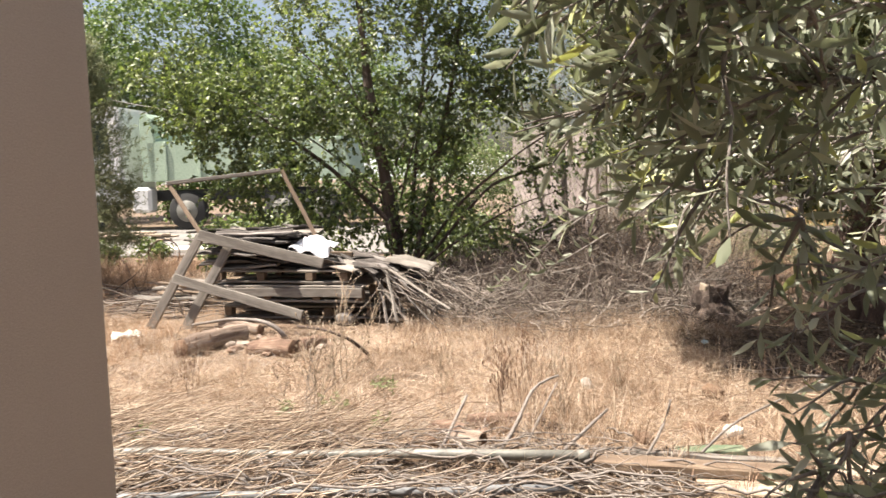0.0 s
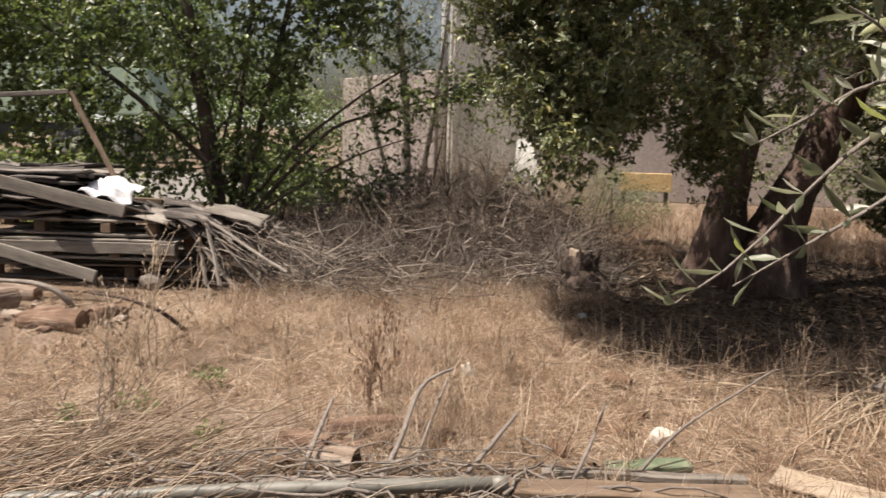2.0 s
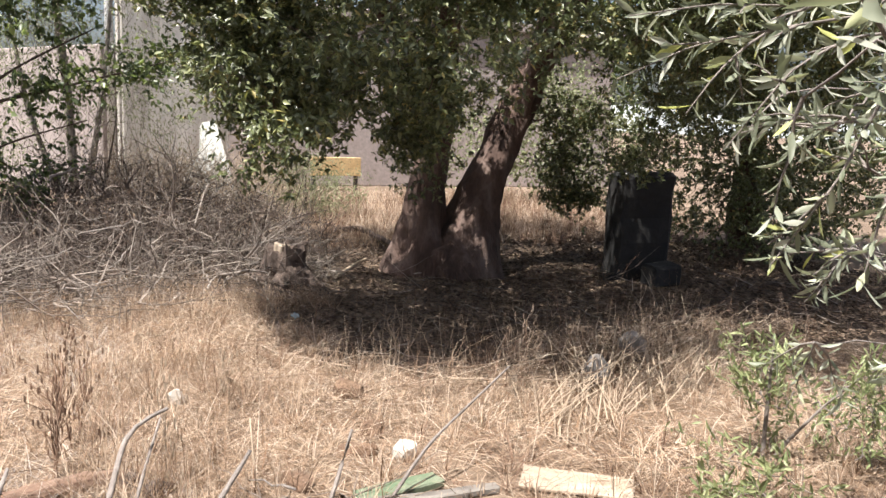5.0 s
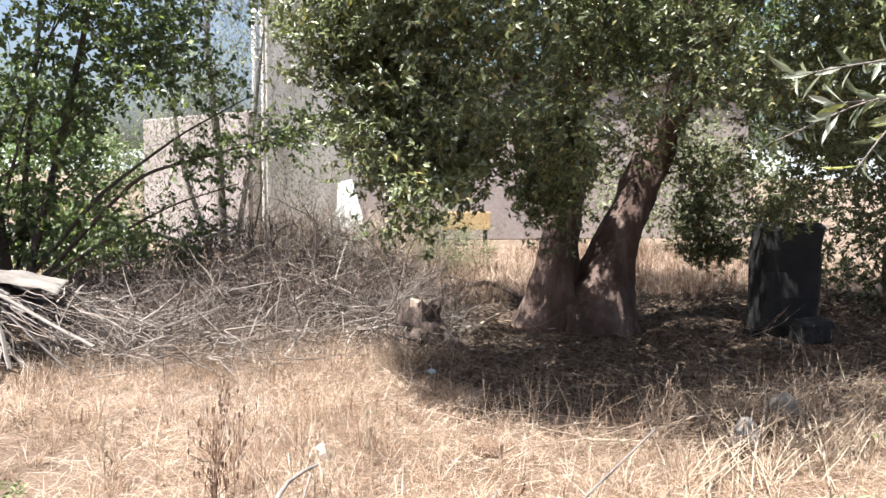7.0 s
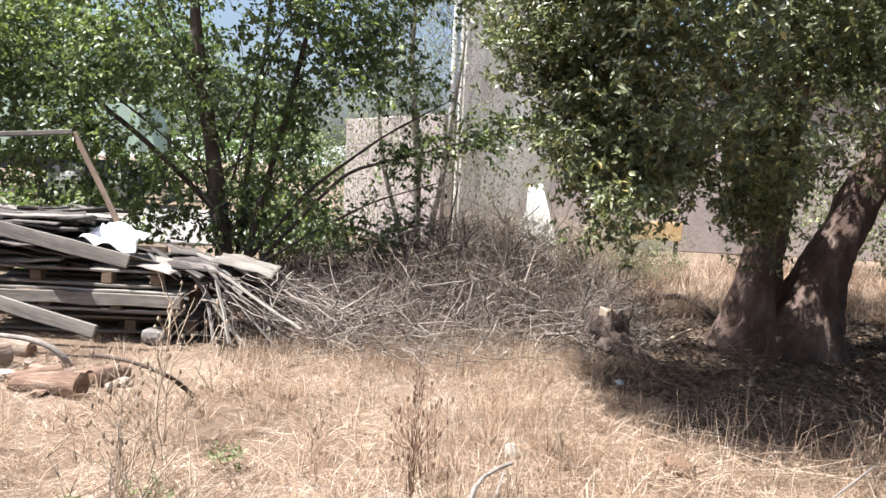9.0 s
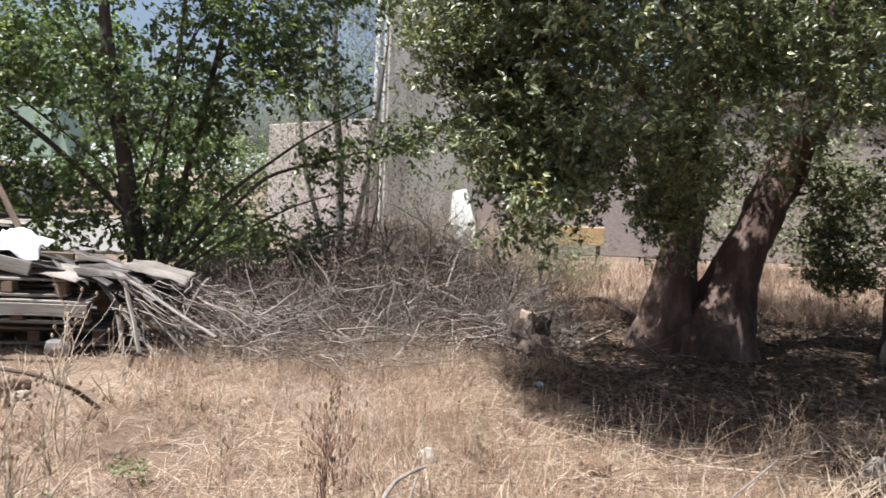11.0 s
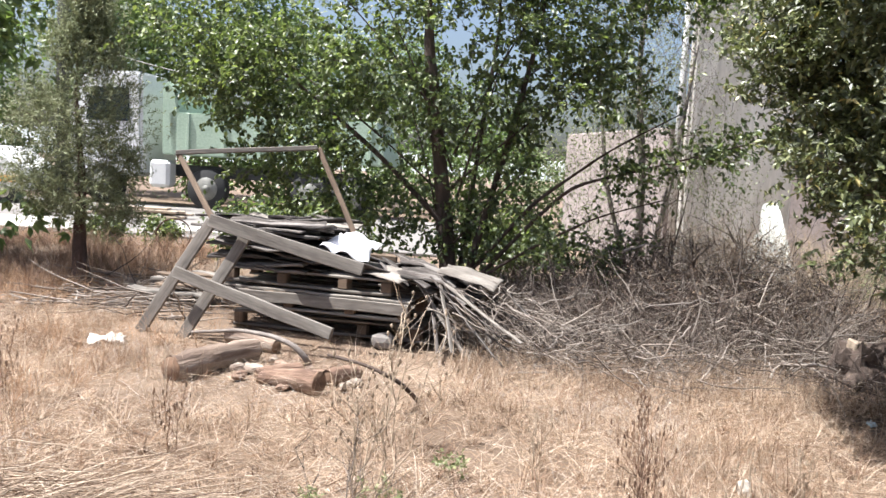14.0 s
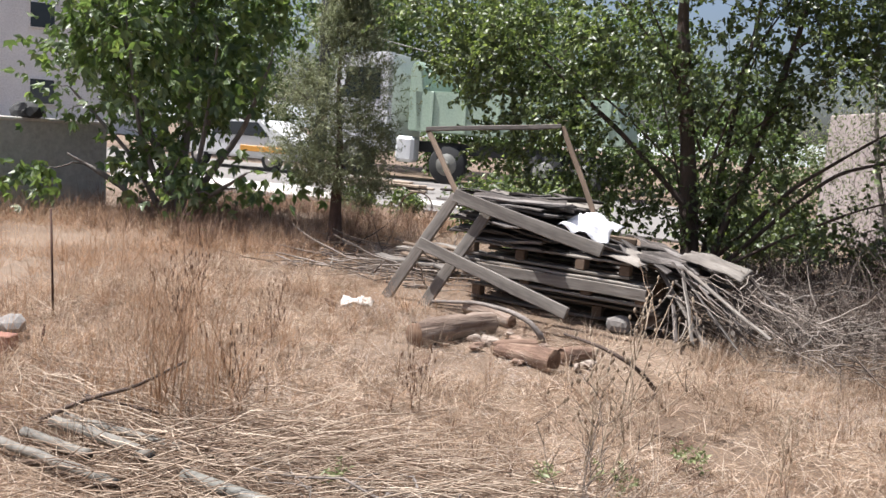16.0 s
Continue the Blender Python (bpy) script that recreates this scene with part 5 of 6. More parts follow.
pipe("plastic_pipe", (-1.87, 4.13), (1.07, 4.20), 0.026, GREY_PVC, "long straight grey plastic pipe on the ground", 0, 0.002, True, 0.1)
pipe("water_hose", (-1.31, 3.60), (0.99, 3.87), 0.022, BLACK_HOSE, "thick grey hose half buried in twigs", 0.01, 0.002, False, 0.06)
pipe("plastic_pipe", (-2.95, 4.02), (-2.08, 4.0), 0.021, TUBE_PALE, "weathered pipe in dry grass", 0, 0.003, True, 0.06)
pipe("plastic_pipe", (-2.72, 4.25), (-2.12, 4.21), 0.026, TUBE_PALE, "weathered pipe under cut stalks", 0.01, 0.003, True, 0.08)
pipe("plastic_pipe", (-2.76, 4.14), (-2.36, 4.12), 0.022, TUBE_PALE, "weathered pipe under cut stalks", 0, 0.003, True, 0.06)
pipe("plastic_pipe", (-2.75, 4.34), (-2.1, 4.37), 0.020, TUBE_PALE, "weathered pipe under cut stalks", 0.0, 0.003, True, 0.07)
bent_branch([(-2.22, 4.48, 0.06), (-2.0, 4.44, 0.075), (-1.74, 4.38, 0.05)], 0.026, "pale barkless branch among cut stalks", LOG_WOOD)

plank = thing("old_plank", "weathered brown plank at the end of the grey pipe", "plank", (0, 0, 0))
board(plank, (*(1.09, 4.23), 0.06), (*(2.02, 4.16), 0.05), 0.13, 0.045, WARM_WOOD, "timber", True, 3)
plank = thing("old_plank", "thin dark plank behind the brown one", "plank", (0, 0, 0))
board(plank, (*(1.26, 4.43), 0.04), (*(2.05, 4.32), 0.04), 0.05, 0.03, GREY_WOOD, "timber", True, 5)
plank = thing("painted_board", "short board with flaking green paint in the grass", "board", (0, 0, 0))
board(plank, (*(1.53, 4.45), 0.04), (*(1.88, 4.47), 0.05), 0.09, 0.03, GREEN_PAINT, "timber", True, 6)
plank = thing("pale_board", "pale flat board lying on the ground", "board", (0, 0, 0))
board(plank, (*(2.21, 4.39), 0.03), (*(2.54, 4.11), 0.03), 0.2, 0.012, PALE_BOARD, "sheet", True, 7)
board(plank, (*(1.57, 4.08), 0.015), (*(2.06, 4.04), 0.015), 0.2, 0.012, PALE_BOARD, "sheet", True, 9)
plank = thing("pale_board", "pale flat board under the twigs", "board", (0, 0, 0))
board(plank, (*(-0.55, 3.79), 0.02), (*(-0.08, 3.87), 0.02), 0.12, 0.012, PALE_BOARD, "sheet", True, 8)

# the broken wood heaped behind the pipe
log((0.41, 4.88), (0.80, 5.0), 0.05, 0.035, "rotten broken branch lying in dead weeds", wood=ROOT_WOOD)
log((0.22, 4.78), (0.40, 4.70), 0.045, 0.05, "short rotten piece of root in the debris", wood=ROOT_WOOD)
bole = thing("hollow_log", "short hollow log piece with a dark open end", "log", (0.36, 4.56, 0.055), (0, 0, -22))
V, F = tube([(0, 0, 0), (0.06, 0, 0.004), (0.13, 0, 0), (0.18, 0, 0.002)], [0.046, 0.055, 0.058, 0.056], 18, 0.05)
mesh_of("shell", V, F, LOG_WOOD, bole, True)
V, F = tube([(0.18, 0, 0.002), (0.14, 0, 0.001), (0.06, 0, 0.003)], [0.055, 0.043, 0.036], 18, 0.04)
mesh_of("hollow", V, F, CUT_WOOD, bole, True, "dark rotten hollow")
rod("core", [(0.05, 0, 0.002), (0.07, 0, 0.002)], 0.046, BARK, bole, 18)
for k in range(12):
    at = (rng.uniform(0.12, 0.95), rng.uniform(4.48, 5.05))
    tagged(lump("wood_chunk", (rng.uniform(0.08, 0.17), rng.uniform(0.05, 0.1), rng.uniform(0.05, 0.09)), (ROOT_WOOD, CLAY, BARK)[k % 3], (*at, 0.03), 70 + k, None, 0.3, k * 53), "dark rotten chunk of wood in the debris", "wood chunk", "chunks behind the pipe")

for k, (a, b) in enumerate([((-4.00, 5.20, -0.21), (-4.02, 5.24, 0.11)), ((-4.56, 5.74, -0.06), (-4.68, 5.81, 0.72))]):
    r = thing("iron_rod", "thin rusty iron rod standing in dry grass", "rod", (a[0], a[1], 0))
    rod("bar", [(0, 0, -0.05), (b[0] - a[0], b[1] - a[1], b[2])], 0.008, RUSTY, r, 6)
brick = thing("hollow_brick", "broken red hollow brick in dry grass", "brick", (*(-4.05, 4.95), 0.05), (0, 0, 20))
part("body", box_bm((0.2, 0.1, 0.1), (0, 0, 0), 0.006, (0, 0, 0), 2, 0.004, 2), surface("red_clay", [(0.24, 0.11, 0.08), (0.34, 0.17, 0.12)], 9), brick)
tagged(lump("stone", (0.22, 0.18, 0.13), GREY_STONE, (*(-4.23, 5.17), 0.08), 12), "pale stone on the broken brick", "stone")

for px_, lab in (((-6.73, 13.21), "small round green bush by the road"), ((-6.17, 13.86), "small bright green bush by the road")):
    tips = blob_tips([((*px_, 0.25), (0.25, 0.25, 0.22))], 26, 0.5)
    tree("green_bush", lab, px_, [([(*px_, -0.05), (px_[0], px_[1], 0.15), (px_[0], px_[1], 0.3)], [0.02, 0.015, 0.006])], tips, BARK, MULBERRY_LEAF, 40, 0.08, 0.06, 0.04, "bush", sides=5)
px_ = (4.1, 12.6)
tips = blob_tips([((*px_, 0.45), (0.8, 0.5, 0.4))], 60, 0.4)
tree("grey_bush", "blue-green feathery bush behind the brush", px_, [([(*px_, -0.05), (px_[0], px_[1], 0.3), (px_[0], px_[1], 0.6)], [0.03, 0.02, 0.008])], tips, BARK, GREY_LEAF, 90, 0.14, 0.05, 0.012, "bush", sides=5)
px_ = (3.29, 4.14)
tips = blob_tips([((px_[0], px_[1], 0.32), (0.17, 0.16, 0.28)), ((px_[0] + 0.28, px_[1] - 0.2, 0.22), (0.3, 0.24, 0.2)), ((px_[0] - 0.35, px_[1] - 0.25, 0.10), (0.28, 0.22, 0.10))], 44, 0.2)
tree("olive_sucker", "fresh green olive shoots growing from the ground", px_, [([(*px_, -0.05), (px_[0], px_[1], 0.3), (px_[0], px_[1], 0.55)], [0.012, 0.009, 0.003]),
     ([(*px_, -0.05), (px_[0] + 0.15, px_[1] - 0.1, 0.25), (px_[0] + 0.3, px_[1] - 0.2, 0.4)], [0.010, 0.007, 0.003])], tips, GREY_BARK, SUCKER_LEAF, 10, 0.05, 0.048, 0.012, "shrub", sides=5, droop=-0.2, shoots=(4, 0.14, 0.9))


for x, y, h in ((-1.42, 4.47, 0.10), (-0.72, 4.96, 0.12), (-0.24, 5.58, 0.14), (-0.46, 5.16, 0.12), (-0.1, 4.75, 0.10)):
    tips = blob_tips([((x, y, h * 0.6), (h * 0.35, h * 0.35, h * 0.4))], 9, 0.2)
    tree("green_sprout", "small green weed sprouting in the dry grass", (x, y), [([(x, y, -0.02), (x, y, h * 0.4), (x + 0.01, y, h * 0.8)], [0.003, 0.0025, 0.001])], tips, STALK, SUCKER_LEAF, 6, 0.02, 0.026, 0.013, "weed", sides=4, droop=-0.1, shoots=(2, 0.04, 0.6))

# added panel in the shape of the sunlit patch low on the house wall
tilted = thing("sunlit_wall_patch", "tilted pale panel standing in for the sunlit foot of the house wall", "slab", (2.95, 12.6, 0), (-42, 0, 8))
part("panel", prism([(-0.75, -0.05), (0.30, -0.05), (0.34, 1.72), (0.12, 1.66), (0.0, 1.2), (-0.3, 0.85), (-0.42, 0.5)], -0.05, 0.05, 0.01), GREY_PLASTER, tilted)
for k in range(6):
    tagged(lump("stone", (0.3 + 0.05 * (k % 3), 0.24, 0.2), STONE, (1.55 + 0.27 * k, 12.1 + 0.12 * (k % 2), 0.16 + 0.05 * (k % 3)), 20 + k), "pale rubble stone behind the brush", "stone", "rubble stones")
lean = thing("ochre_board", "ochre board propped beyond the evergreen tree", "board", (5.8, 15.9, 0), (0, 0, -4))
part("panel", box_bm((0.95, 0.05, 0.34), (0, 0, 0.52), 0.01), OCHRE, lean)
for x in (-0.4, 0.4):
    part("post", box_bm((0.07, 0.07, 0.7), (x, 0.06, 0.3), 0.008), DARK_METAL, lean)


# ---- dry brush, twigs and grass ----
def stuff(name, V, F, mat, label, category):
    return tagged(mesh_of(name, V, F, mat), label, category, kind="stuff")


def scatter(n, x0, x1, y0, y1):
    return rng.uniform(x0, x1, n), rng.uniform(y0, y1, n)


# the heap of dead brush between the pile and the stump
# brown twigs, coloured extra dark for the shade inside the heap
BROWN_TWIG = strewn("brown_twig", [(0.0, (0.030, 0.020, 0.016)), (0.6, (0.085, 0.060, 0.048)), (1.0, (0.17, 0.125, 0.10))], 0.92)


def brush(name, n, box, reach, r, mat, label, crown=0.9, tilt=(0.05, -0.15, 0.3), lying=0.9):
    """Tangled twigs with side twigs, heaped up towards the middle."""
    x, y = scatter(n, *box)
    top = crown * np.exp(-((x - 1.6) / 1.5) ** 2 - ((y - 10.4) / 1.5) ** 2) + 0.16 + 0.10 * np.sin(x * 4.1 + y * 2.3)
    ok = y > box[2] + 0.2 * np.abs(x - 1) + rng.uniform(0, 0.3, n)
    x, y, top = x[ok], y[ok], top[ok]
    m = len(x)
    D = unit(m) * np.array([1, 1, lying]) + np.array(tilt)
    L = rng.uniform(*reach, m)
    V, F, C = many_twigs(np.stack([x, y, rng.uniform(0, 1, m) ** 1.3 * top], 1), D, L, rng.gamma(2.0, r, m) + 0.0012, 0.5, 4, 3, 0.12)
    sets = [(V, F)]
    for _ in range(2):
        P = C[np.arange(m), rng.integers(1, 4, m)]
        sets.append(many_twigs(P, D + unit(m) * 0.9, L * rng.uniform(0.25, 0.6, m), np.full(m, 0.0021), 0.4, 2, 3, 0.05)[:2])
    for v, f in sets:
        v[:, 2] = np.maximum(v[:, 2], 0.0)
    return stuff(name, *joined(sets), mat, label, "brush")


brush("dead_brush", 3000, (-0.4, 3.0, 7.75, 10.6), (0.15, 0.7), 0.0018, TWIG, "grey heap of dead thorny brush")
brush("brown_brush", 3000, (-0.5, 3.2, 8.5, 11.6), (0.2, 0.6), 0.0016, BROWN_TWIG, "dark brown tangle of dead brush under the grey one", 0.75, (0, 0, 0.45))
brush("brush_skirt", 420, (-0.2, 2.7, 7.35, 8.5), (0.25, 0.9), 0.0020, TWIG, "grey broken twigs lying at the foot of the brush", 0.1, (0.1, -0.2, 0.02), 0.18)
n = 3200
x, y = scatter(n, -0.4, 3.0, 8.6, 11.4)
P = np.stack([x, y, rng.uniform(0.02, 0.75, n) * np.exp(-((x - 1.4) / 1.8) ** 2)], 1)
stuff("withered_leaves", *many_leaves(P, unit(n) + np.array([0, 0, -0.4]), unit(n), rng.uniform(0.02, 0.045, n), rng.uniform(0.01, 0.022, n), 0.3, True), LITTER, "withered brown leaves caught in the brush", "withered leaves")
limbs = thing("fallen_limbs", "long grey dead limbs lying in the brush", "dead limbs", (1.2, 9.0, 0))
for k in range(46):
    a = np.array([rng.uniform(-1.5, 1.5), rng.uniform(-0.9, 1.3), rng.uniform(0.05, 0.45)])
    q = rng.normal(0.3, 0.9) + (np.pi if rng.random() < 0.5 else 0)
    L = rng.uniform(0.4, 1.1)
    e = a + np.array([math.cos(q) * L, math.sin(q) * L * 0.6, rng.normal(0.05, 0.18)])
    e[2] = max(e[2], 0.02)
    r = rng.uniform(0.005, 0.011)
    rod("limb", curve_points(a, e, rng.uniform(-0.02, 0.05), 8, 0.03), np.linspace(r, r * 0.35, 8), GREY_BARK, limbs, 5)

# fine pale brush standing against the house
n = 2100
x, y = scatter(n, 1.2, 3.3, 9.6, 12.2)
D = unit(n) * np.array([1, 1, 0.4]) + np.array([0, 0, 0.75])
V, F, _ = many_twigs(np.stack([x, y, rng.uniform(0, 0.8, n)], 1), D, rng.uniform(0.25, 0.7, n), np.full(n, 0.0028), 0.5, 4, 3, 0.1)
stuff("dry_bush", V, F, STALK, "fine pale dry bush against the house", "dry bush")

# fine twigs of the half-bare tree
n = 800
P = np.stack([rng.normal(1.15, 0.5, n), rng.normal(12.5, 0.4, n), rng.uniform(0.5, 4.6, n)], 1)
D = unit(n) * np.array([0.7, 0.7, 0.3]) + np.array([0, 0, 0.8])
V, F, _ = many_twigs(P, D, rng.uniform(0.3, 0.9, n), np.full(n, 0.003), 0.25, 4, 3)
stuff("bare_twigs", V, F, TWIG, "fine bare twigs of the half-dead tree by the house", "twigs")

# grey sticks beside the boards
n = 330
x, y = scatter(n, -0.8, 0.35, 8.0, 8.9)
D = np.stack([rng.normal(0.5, 0.6, n), rng.normal(-0.4, 0.5, n), rng.normal(-0.25, 0.25, n)], 1)
V, F, _ = many_twigs(np.stack([x, y, rng.uniform(0.03, 1.0, n) * (0.62 - 0.3 * (x + 0.75))], 1), D, rng.uniform(0.25, 0.8, n), rng.uniform(0.0018, 0.0065, n), 0.6, 6, 4, 0.12)
V[:, 2] = np.maximum(V[:, 2], 0.0)
stuff("stick_heap", V, F, TWIG, "tangle of grey sticks sliding off the wood pile", "sticks")

# the bed of sticks along the pipe
n = 420
x, y = scatter(n, -1.3, 1.5, 3.75, 4.55)
D = np.stack([rng.normal(0, 1, n), rng.normal(0, 0.55, n), rng.normal(0, 0.05, n)], 1)
V, F, _ = many_twigs(np.stack([x, y, rng.uniform(0.01, 0.08, n)], 1), D, rng.uniform(0.2, 0.6, n), rng.uniform(0.002, 0.007, n), 0.4, 5, 4)
V[:, 2] = np.maximum(V[:, 2], 0.0)
stuff("stick_bed", V, F, TWIG, "bed of broken grey sticks around the pipe", "sticks")
heap = thing("stick_heap", "loose heap of broken grey sticks along the pipe", "sticks", (0.1, 4.1, 0))
for k in range(190):
    a = np.array([rng.uniform(-1.4, 1.4), rng.uniform(-0.5, 0.42), rng.uniform(0.02, 0.12)])
    q = rng.normal(0, 0.7) + (np.pi if rng.random() < 0.5 else 0)
    L = rng.uniform(0.25, 0.75)
    e = a + np.array([math.cos(q) * L, math.sin(q) * L * 0.7, rng.normal(0, 0.03)])
    e[2] = max(e[2], 0.01)
    r = rng.uniform(0.003, 0.009)
    rod("stick", curve_points(a, e, rng.uniform(0, 0.03), 7, 0.03), np.linspace(r, r * 0.45, 7), GREY_BARK, heap, 5)

# cut stalks lying in bundles
for (x0, x1, y0, y1, n, ang) in ((-2.2, -0.3, 3.9, 4.9, 700, 0.25), (-3.4, -1.7, 4.1, 5.1, 300, -0.2), (3.0, 5.2, 5.0, 6.0, 240, 0.55), (1.9, 3.4, 5.2, 5.9, 60, 0.0)):
    x, y = scatter(n, x0, x1, y0, y1)
    a = rng.normal(ang, 0.28, n)
    D = np.stack([np.cos(a), np.sin(a), rng.normal(0.03, 0.06, n)], 1) * rng.choice([-1, 1], n)[:, None]
    V, F, _ = many_twigs(np.stack([x, y, rng.uniform(0.02, 0.13, n)], 1), D, rng.uniform(0.3, 1.0, n), rng.uniform(0.0015, 0.0042, n), 0.2, 5, 3)
    V[:, 2] = np.maximum(V[:, 2], 0.0)
    stuff("cut_stalks", V, F, CUT_STALK, "cut dry stalks lying flat on the ground", "dry stalks")

# long stalks fallen across each other beside the house corner
n = 420
x, y = scatter(n, -2.3, -0.1, 3.5, 4.6)
a = rng.normal(0.75, 0.3, n)
D = np.stack([np.cos(a), np.sin(a), rng.normal(0.12, 0.1, n)], 1)
V, F, _ = many_twigs(np.stack([x, y, rng.uniform(0.01, 0.12, n)], 1), D, rng.uniform(0.4, 1.15, n), rng.uniform(0.0016, 0.004, n), 0.15, 5, 4, 0.05)
V[:, 2] = np.maximum(V[:, 2], 0.0)
stuff("fallen_stalks", V, F, CUT_STALK, "long dry stalks fallen slantwise over the pipe", "dry stalks")
n = 9000
x, y = scatter(n, -2.2, 1.6, 3.3, 4.5)
P = np.stack([x, y, heights(x, y) + rng.uniform(0.002, 0.03, n)], 1)
stuff("bark_litter", *many_leaves(P, unit(n) * np.array([1, 1, 0.15]), unit(n) * 0.4 + np.array([0, 0, 1.0]), rng.uniform(0.02, 0.07, n), rng.uniform(0.006, 0.02, n), 0.25, True), LITTER, "brown leaf and bark litter round the pipe", "litter")

# long pale reeds thrown down at the edge of the shade
reeds = thing("reed_heap", "heap of long pale dry reeds on the ground", "dry reeds", (2.9, 4.9, 0))
ra, rb = np.array((2.54, 4.69)), np.array((3.94, 5.01))
for k in range(80):
    a = ra + (rb - ra) * rng.random() + rng.normal(0, 0.12, 2)
    q = math.radians(rng.normal(52, 16))
    L = rng.uniform(0.5, 1.5)
    lift = rng.uniform(0.03, 0.28) * L / 1.5
    P = curve_points((a[0] - 2.9, a[1] - 4.9, rng.uniform(0.01, 0.06)), (a[0] - 2.9 + math.cos(q) * L, a[1] - 4.9 + math.sin(q) * L, lift), rng.uniform(0, 0.03), 7, 0.006)
    r = rng.uniform(0.002, 0.0048)
    rod("reed", P, np.linspace(r, r * 0.5, 7), STALK, reeds, 6)

# twigs and debris by the young olive
n = 240
x, y = scatter(n, -4.7, -2.9, 8.4, 10.4)
D = np.stack([rng.normal(0, 1, n), rng.normal(0, 0.4, n), rng.normal(0.02, 0.06, n)], 1)
V, F, _ = many_twigs(np.stack([x, y, rng.uniform(0.01, 0.12, n)], 1), D, rng.uniform(0.3, 0.9, n), rng.uniform(0.004, 0.014, n), 0.2, 4, 4)
V[:, 2] = np.maximum(V[:, 2], 0.0)
stuff("fallen_twigs", V, F, TWIG, "dark fallen twigs beside the young olive", "twigs")


def grass(name, n, x0, x1, y0, y1, mat, length, width, lean, label, keep=None, patch=0.0, curl=0.6):
    x, y = scatter(n, x0, x1, y0, y1)
    ok = np.ones(n, bool)
    if keep is not None:
        ok &= keep(x, y)
    if patch:
        p = np.sin(x * 2.1 + 1.3 * np.sin(y * 1.7)) + np.sin(y * 2.9 + 1.1 * np.sin(x * 2.3)) + rng.normal(0, 0.7, n)
        ok &= p > patch
    x, y = x[ok], y[ok]
    m = len(x)
    P = np.stack([x, y, heights(x, y) - 0.004], 1)
    V, F = many_blades(P, rng.uniform(0, 2 * np.pi, m), rng.uniform(*lean, m), rng.uniform(*length, m), rng.uniform(*width, m), curl)
    return stuff(name, V, F, mat, label, "dry grass")


log_a, log_b = np.array((-2.23, 6.46)), np.array((-1.02, 6.90))


def by_logs(x, y):
    """The trampled strip round the logs."""
    d = log_b - log_a
    t = np.clip(((x - log_a[0]) * d[0] + (y - log_a[1]) * d[1]) / (d @ d), 0, 1)
    return np.hypot(x - log_a[0] - t * d[0], y - log_a[1] - t * d[1] - 0.1) < 0.42


open_yard = lambda x, y: ~(by_logs(x, y) & (rng.random(len(x)) < 0.8)) & (((y < 8.35 + 0.3 * np.sin(x * 3)) & ~((y > 7.35) & (x < -0.4) & (x > -3.4) & (rng.random(len(x)) < 0.7))) | (x < -3.4))
# straw stops at the shade's outline, so that the shaded ground looks darker
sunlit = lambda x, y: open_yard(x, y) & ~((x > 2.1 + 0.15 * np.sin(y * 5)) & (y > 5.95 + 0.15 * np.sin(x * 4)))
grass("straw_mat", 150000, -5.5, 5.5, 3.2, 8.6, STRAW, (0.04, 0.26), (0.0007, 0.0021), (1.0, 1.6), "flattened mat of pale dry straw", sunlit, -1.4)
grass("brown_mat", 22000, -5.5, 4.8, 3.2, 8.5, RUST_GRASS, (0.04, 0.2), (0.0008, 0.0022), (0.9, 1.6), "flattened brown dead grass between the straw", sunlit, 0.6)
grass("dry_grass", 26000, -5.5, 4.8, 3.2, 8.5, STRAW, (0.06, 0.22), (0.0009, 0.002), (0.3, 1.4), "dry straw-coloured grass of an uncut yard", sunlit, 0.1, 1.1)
grass("tall_dry_grass", 5200, 0.6, 2.2, 4.5, 6.4, STRAW, (0.15, 0.4), (0.001, 0.002), (0.0, 0.9), "tall dry grass in tufts", None, 0.6)
grass("rust_grass", 520, -2.75, -2.05, 4.45, 5.2, RUST_GRASS, (0.25, 0.75), (0.001, 0.002), (0.0, 0.5), "tall rust-coloured dry grass", None, 0.5, 0.5)
grass("rust_grass", 7000, -6.8, -2.4, 4.2, 9.0, RUST_GRASS, (0.08, 0.34), (0.001, 0.0022), (0.1, 1.2), "rust-coloured dry grass by the boundary wall", None, 0.1)
grass("rust_grass", 12000, -9.6, -5.4, 3.6, 8.6, RUST_GRASS, (0.1, 0.42), (0.0012, 0.0026), (0.1, 1.3), "rust-coloured dry grass before the boundary wall", None, -0.6)
grass("bank_grass", 20000, -9.4, -4.2, 8.0, 14.2, RUST_GRASS, (0.12, 0.45), (0.0015, 0.003), (0.1, 1.4), "brown dry grass on the bank by the road", None, -0.2, 1.0)
grass("far_grass", 16000, 2.6, 10.5, 9.8, 15.5, STRAW, (0.12, 0.36), (0.002, 0.004), (0.1, 1.2), "sunlit dry grass beyond the evergreen tree")
# brown blades here in place of pale ones, to keep the shade dark
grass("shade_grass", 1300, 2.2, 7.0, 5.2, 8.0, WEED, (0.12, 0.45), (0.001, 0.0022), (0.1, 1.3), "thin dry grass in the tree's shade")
grass("pile_grass", 9000, -0.5, 2.6, 7.4, 8.5, STRAW, (0.06, 0.26), (0.001, 0.002), (0.2, 1.2), "pale dry grass along the foot of the brush")


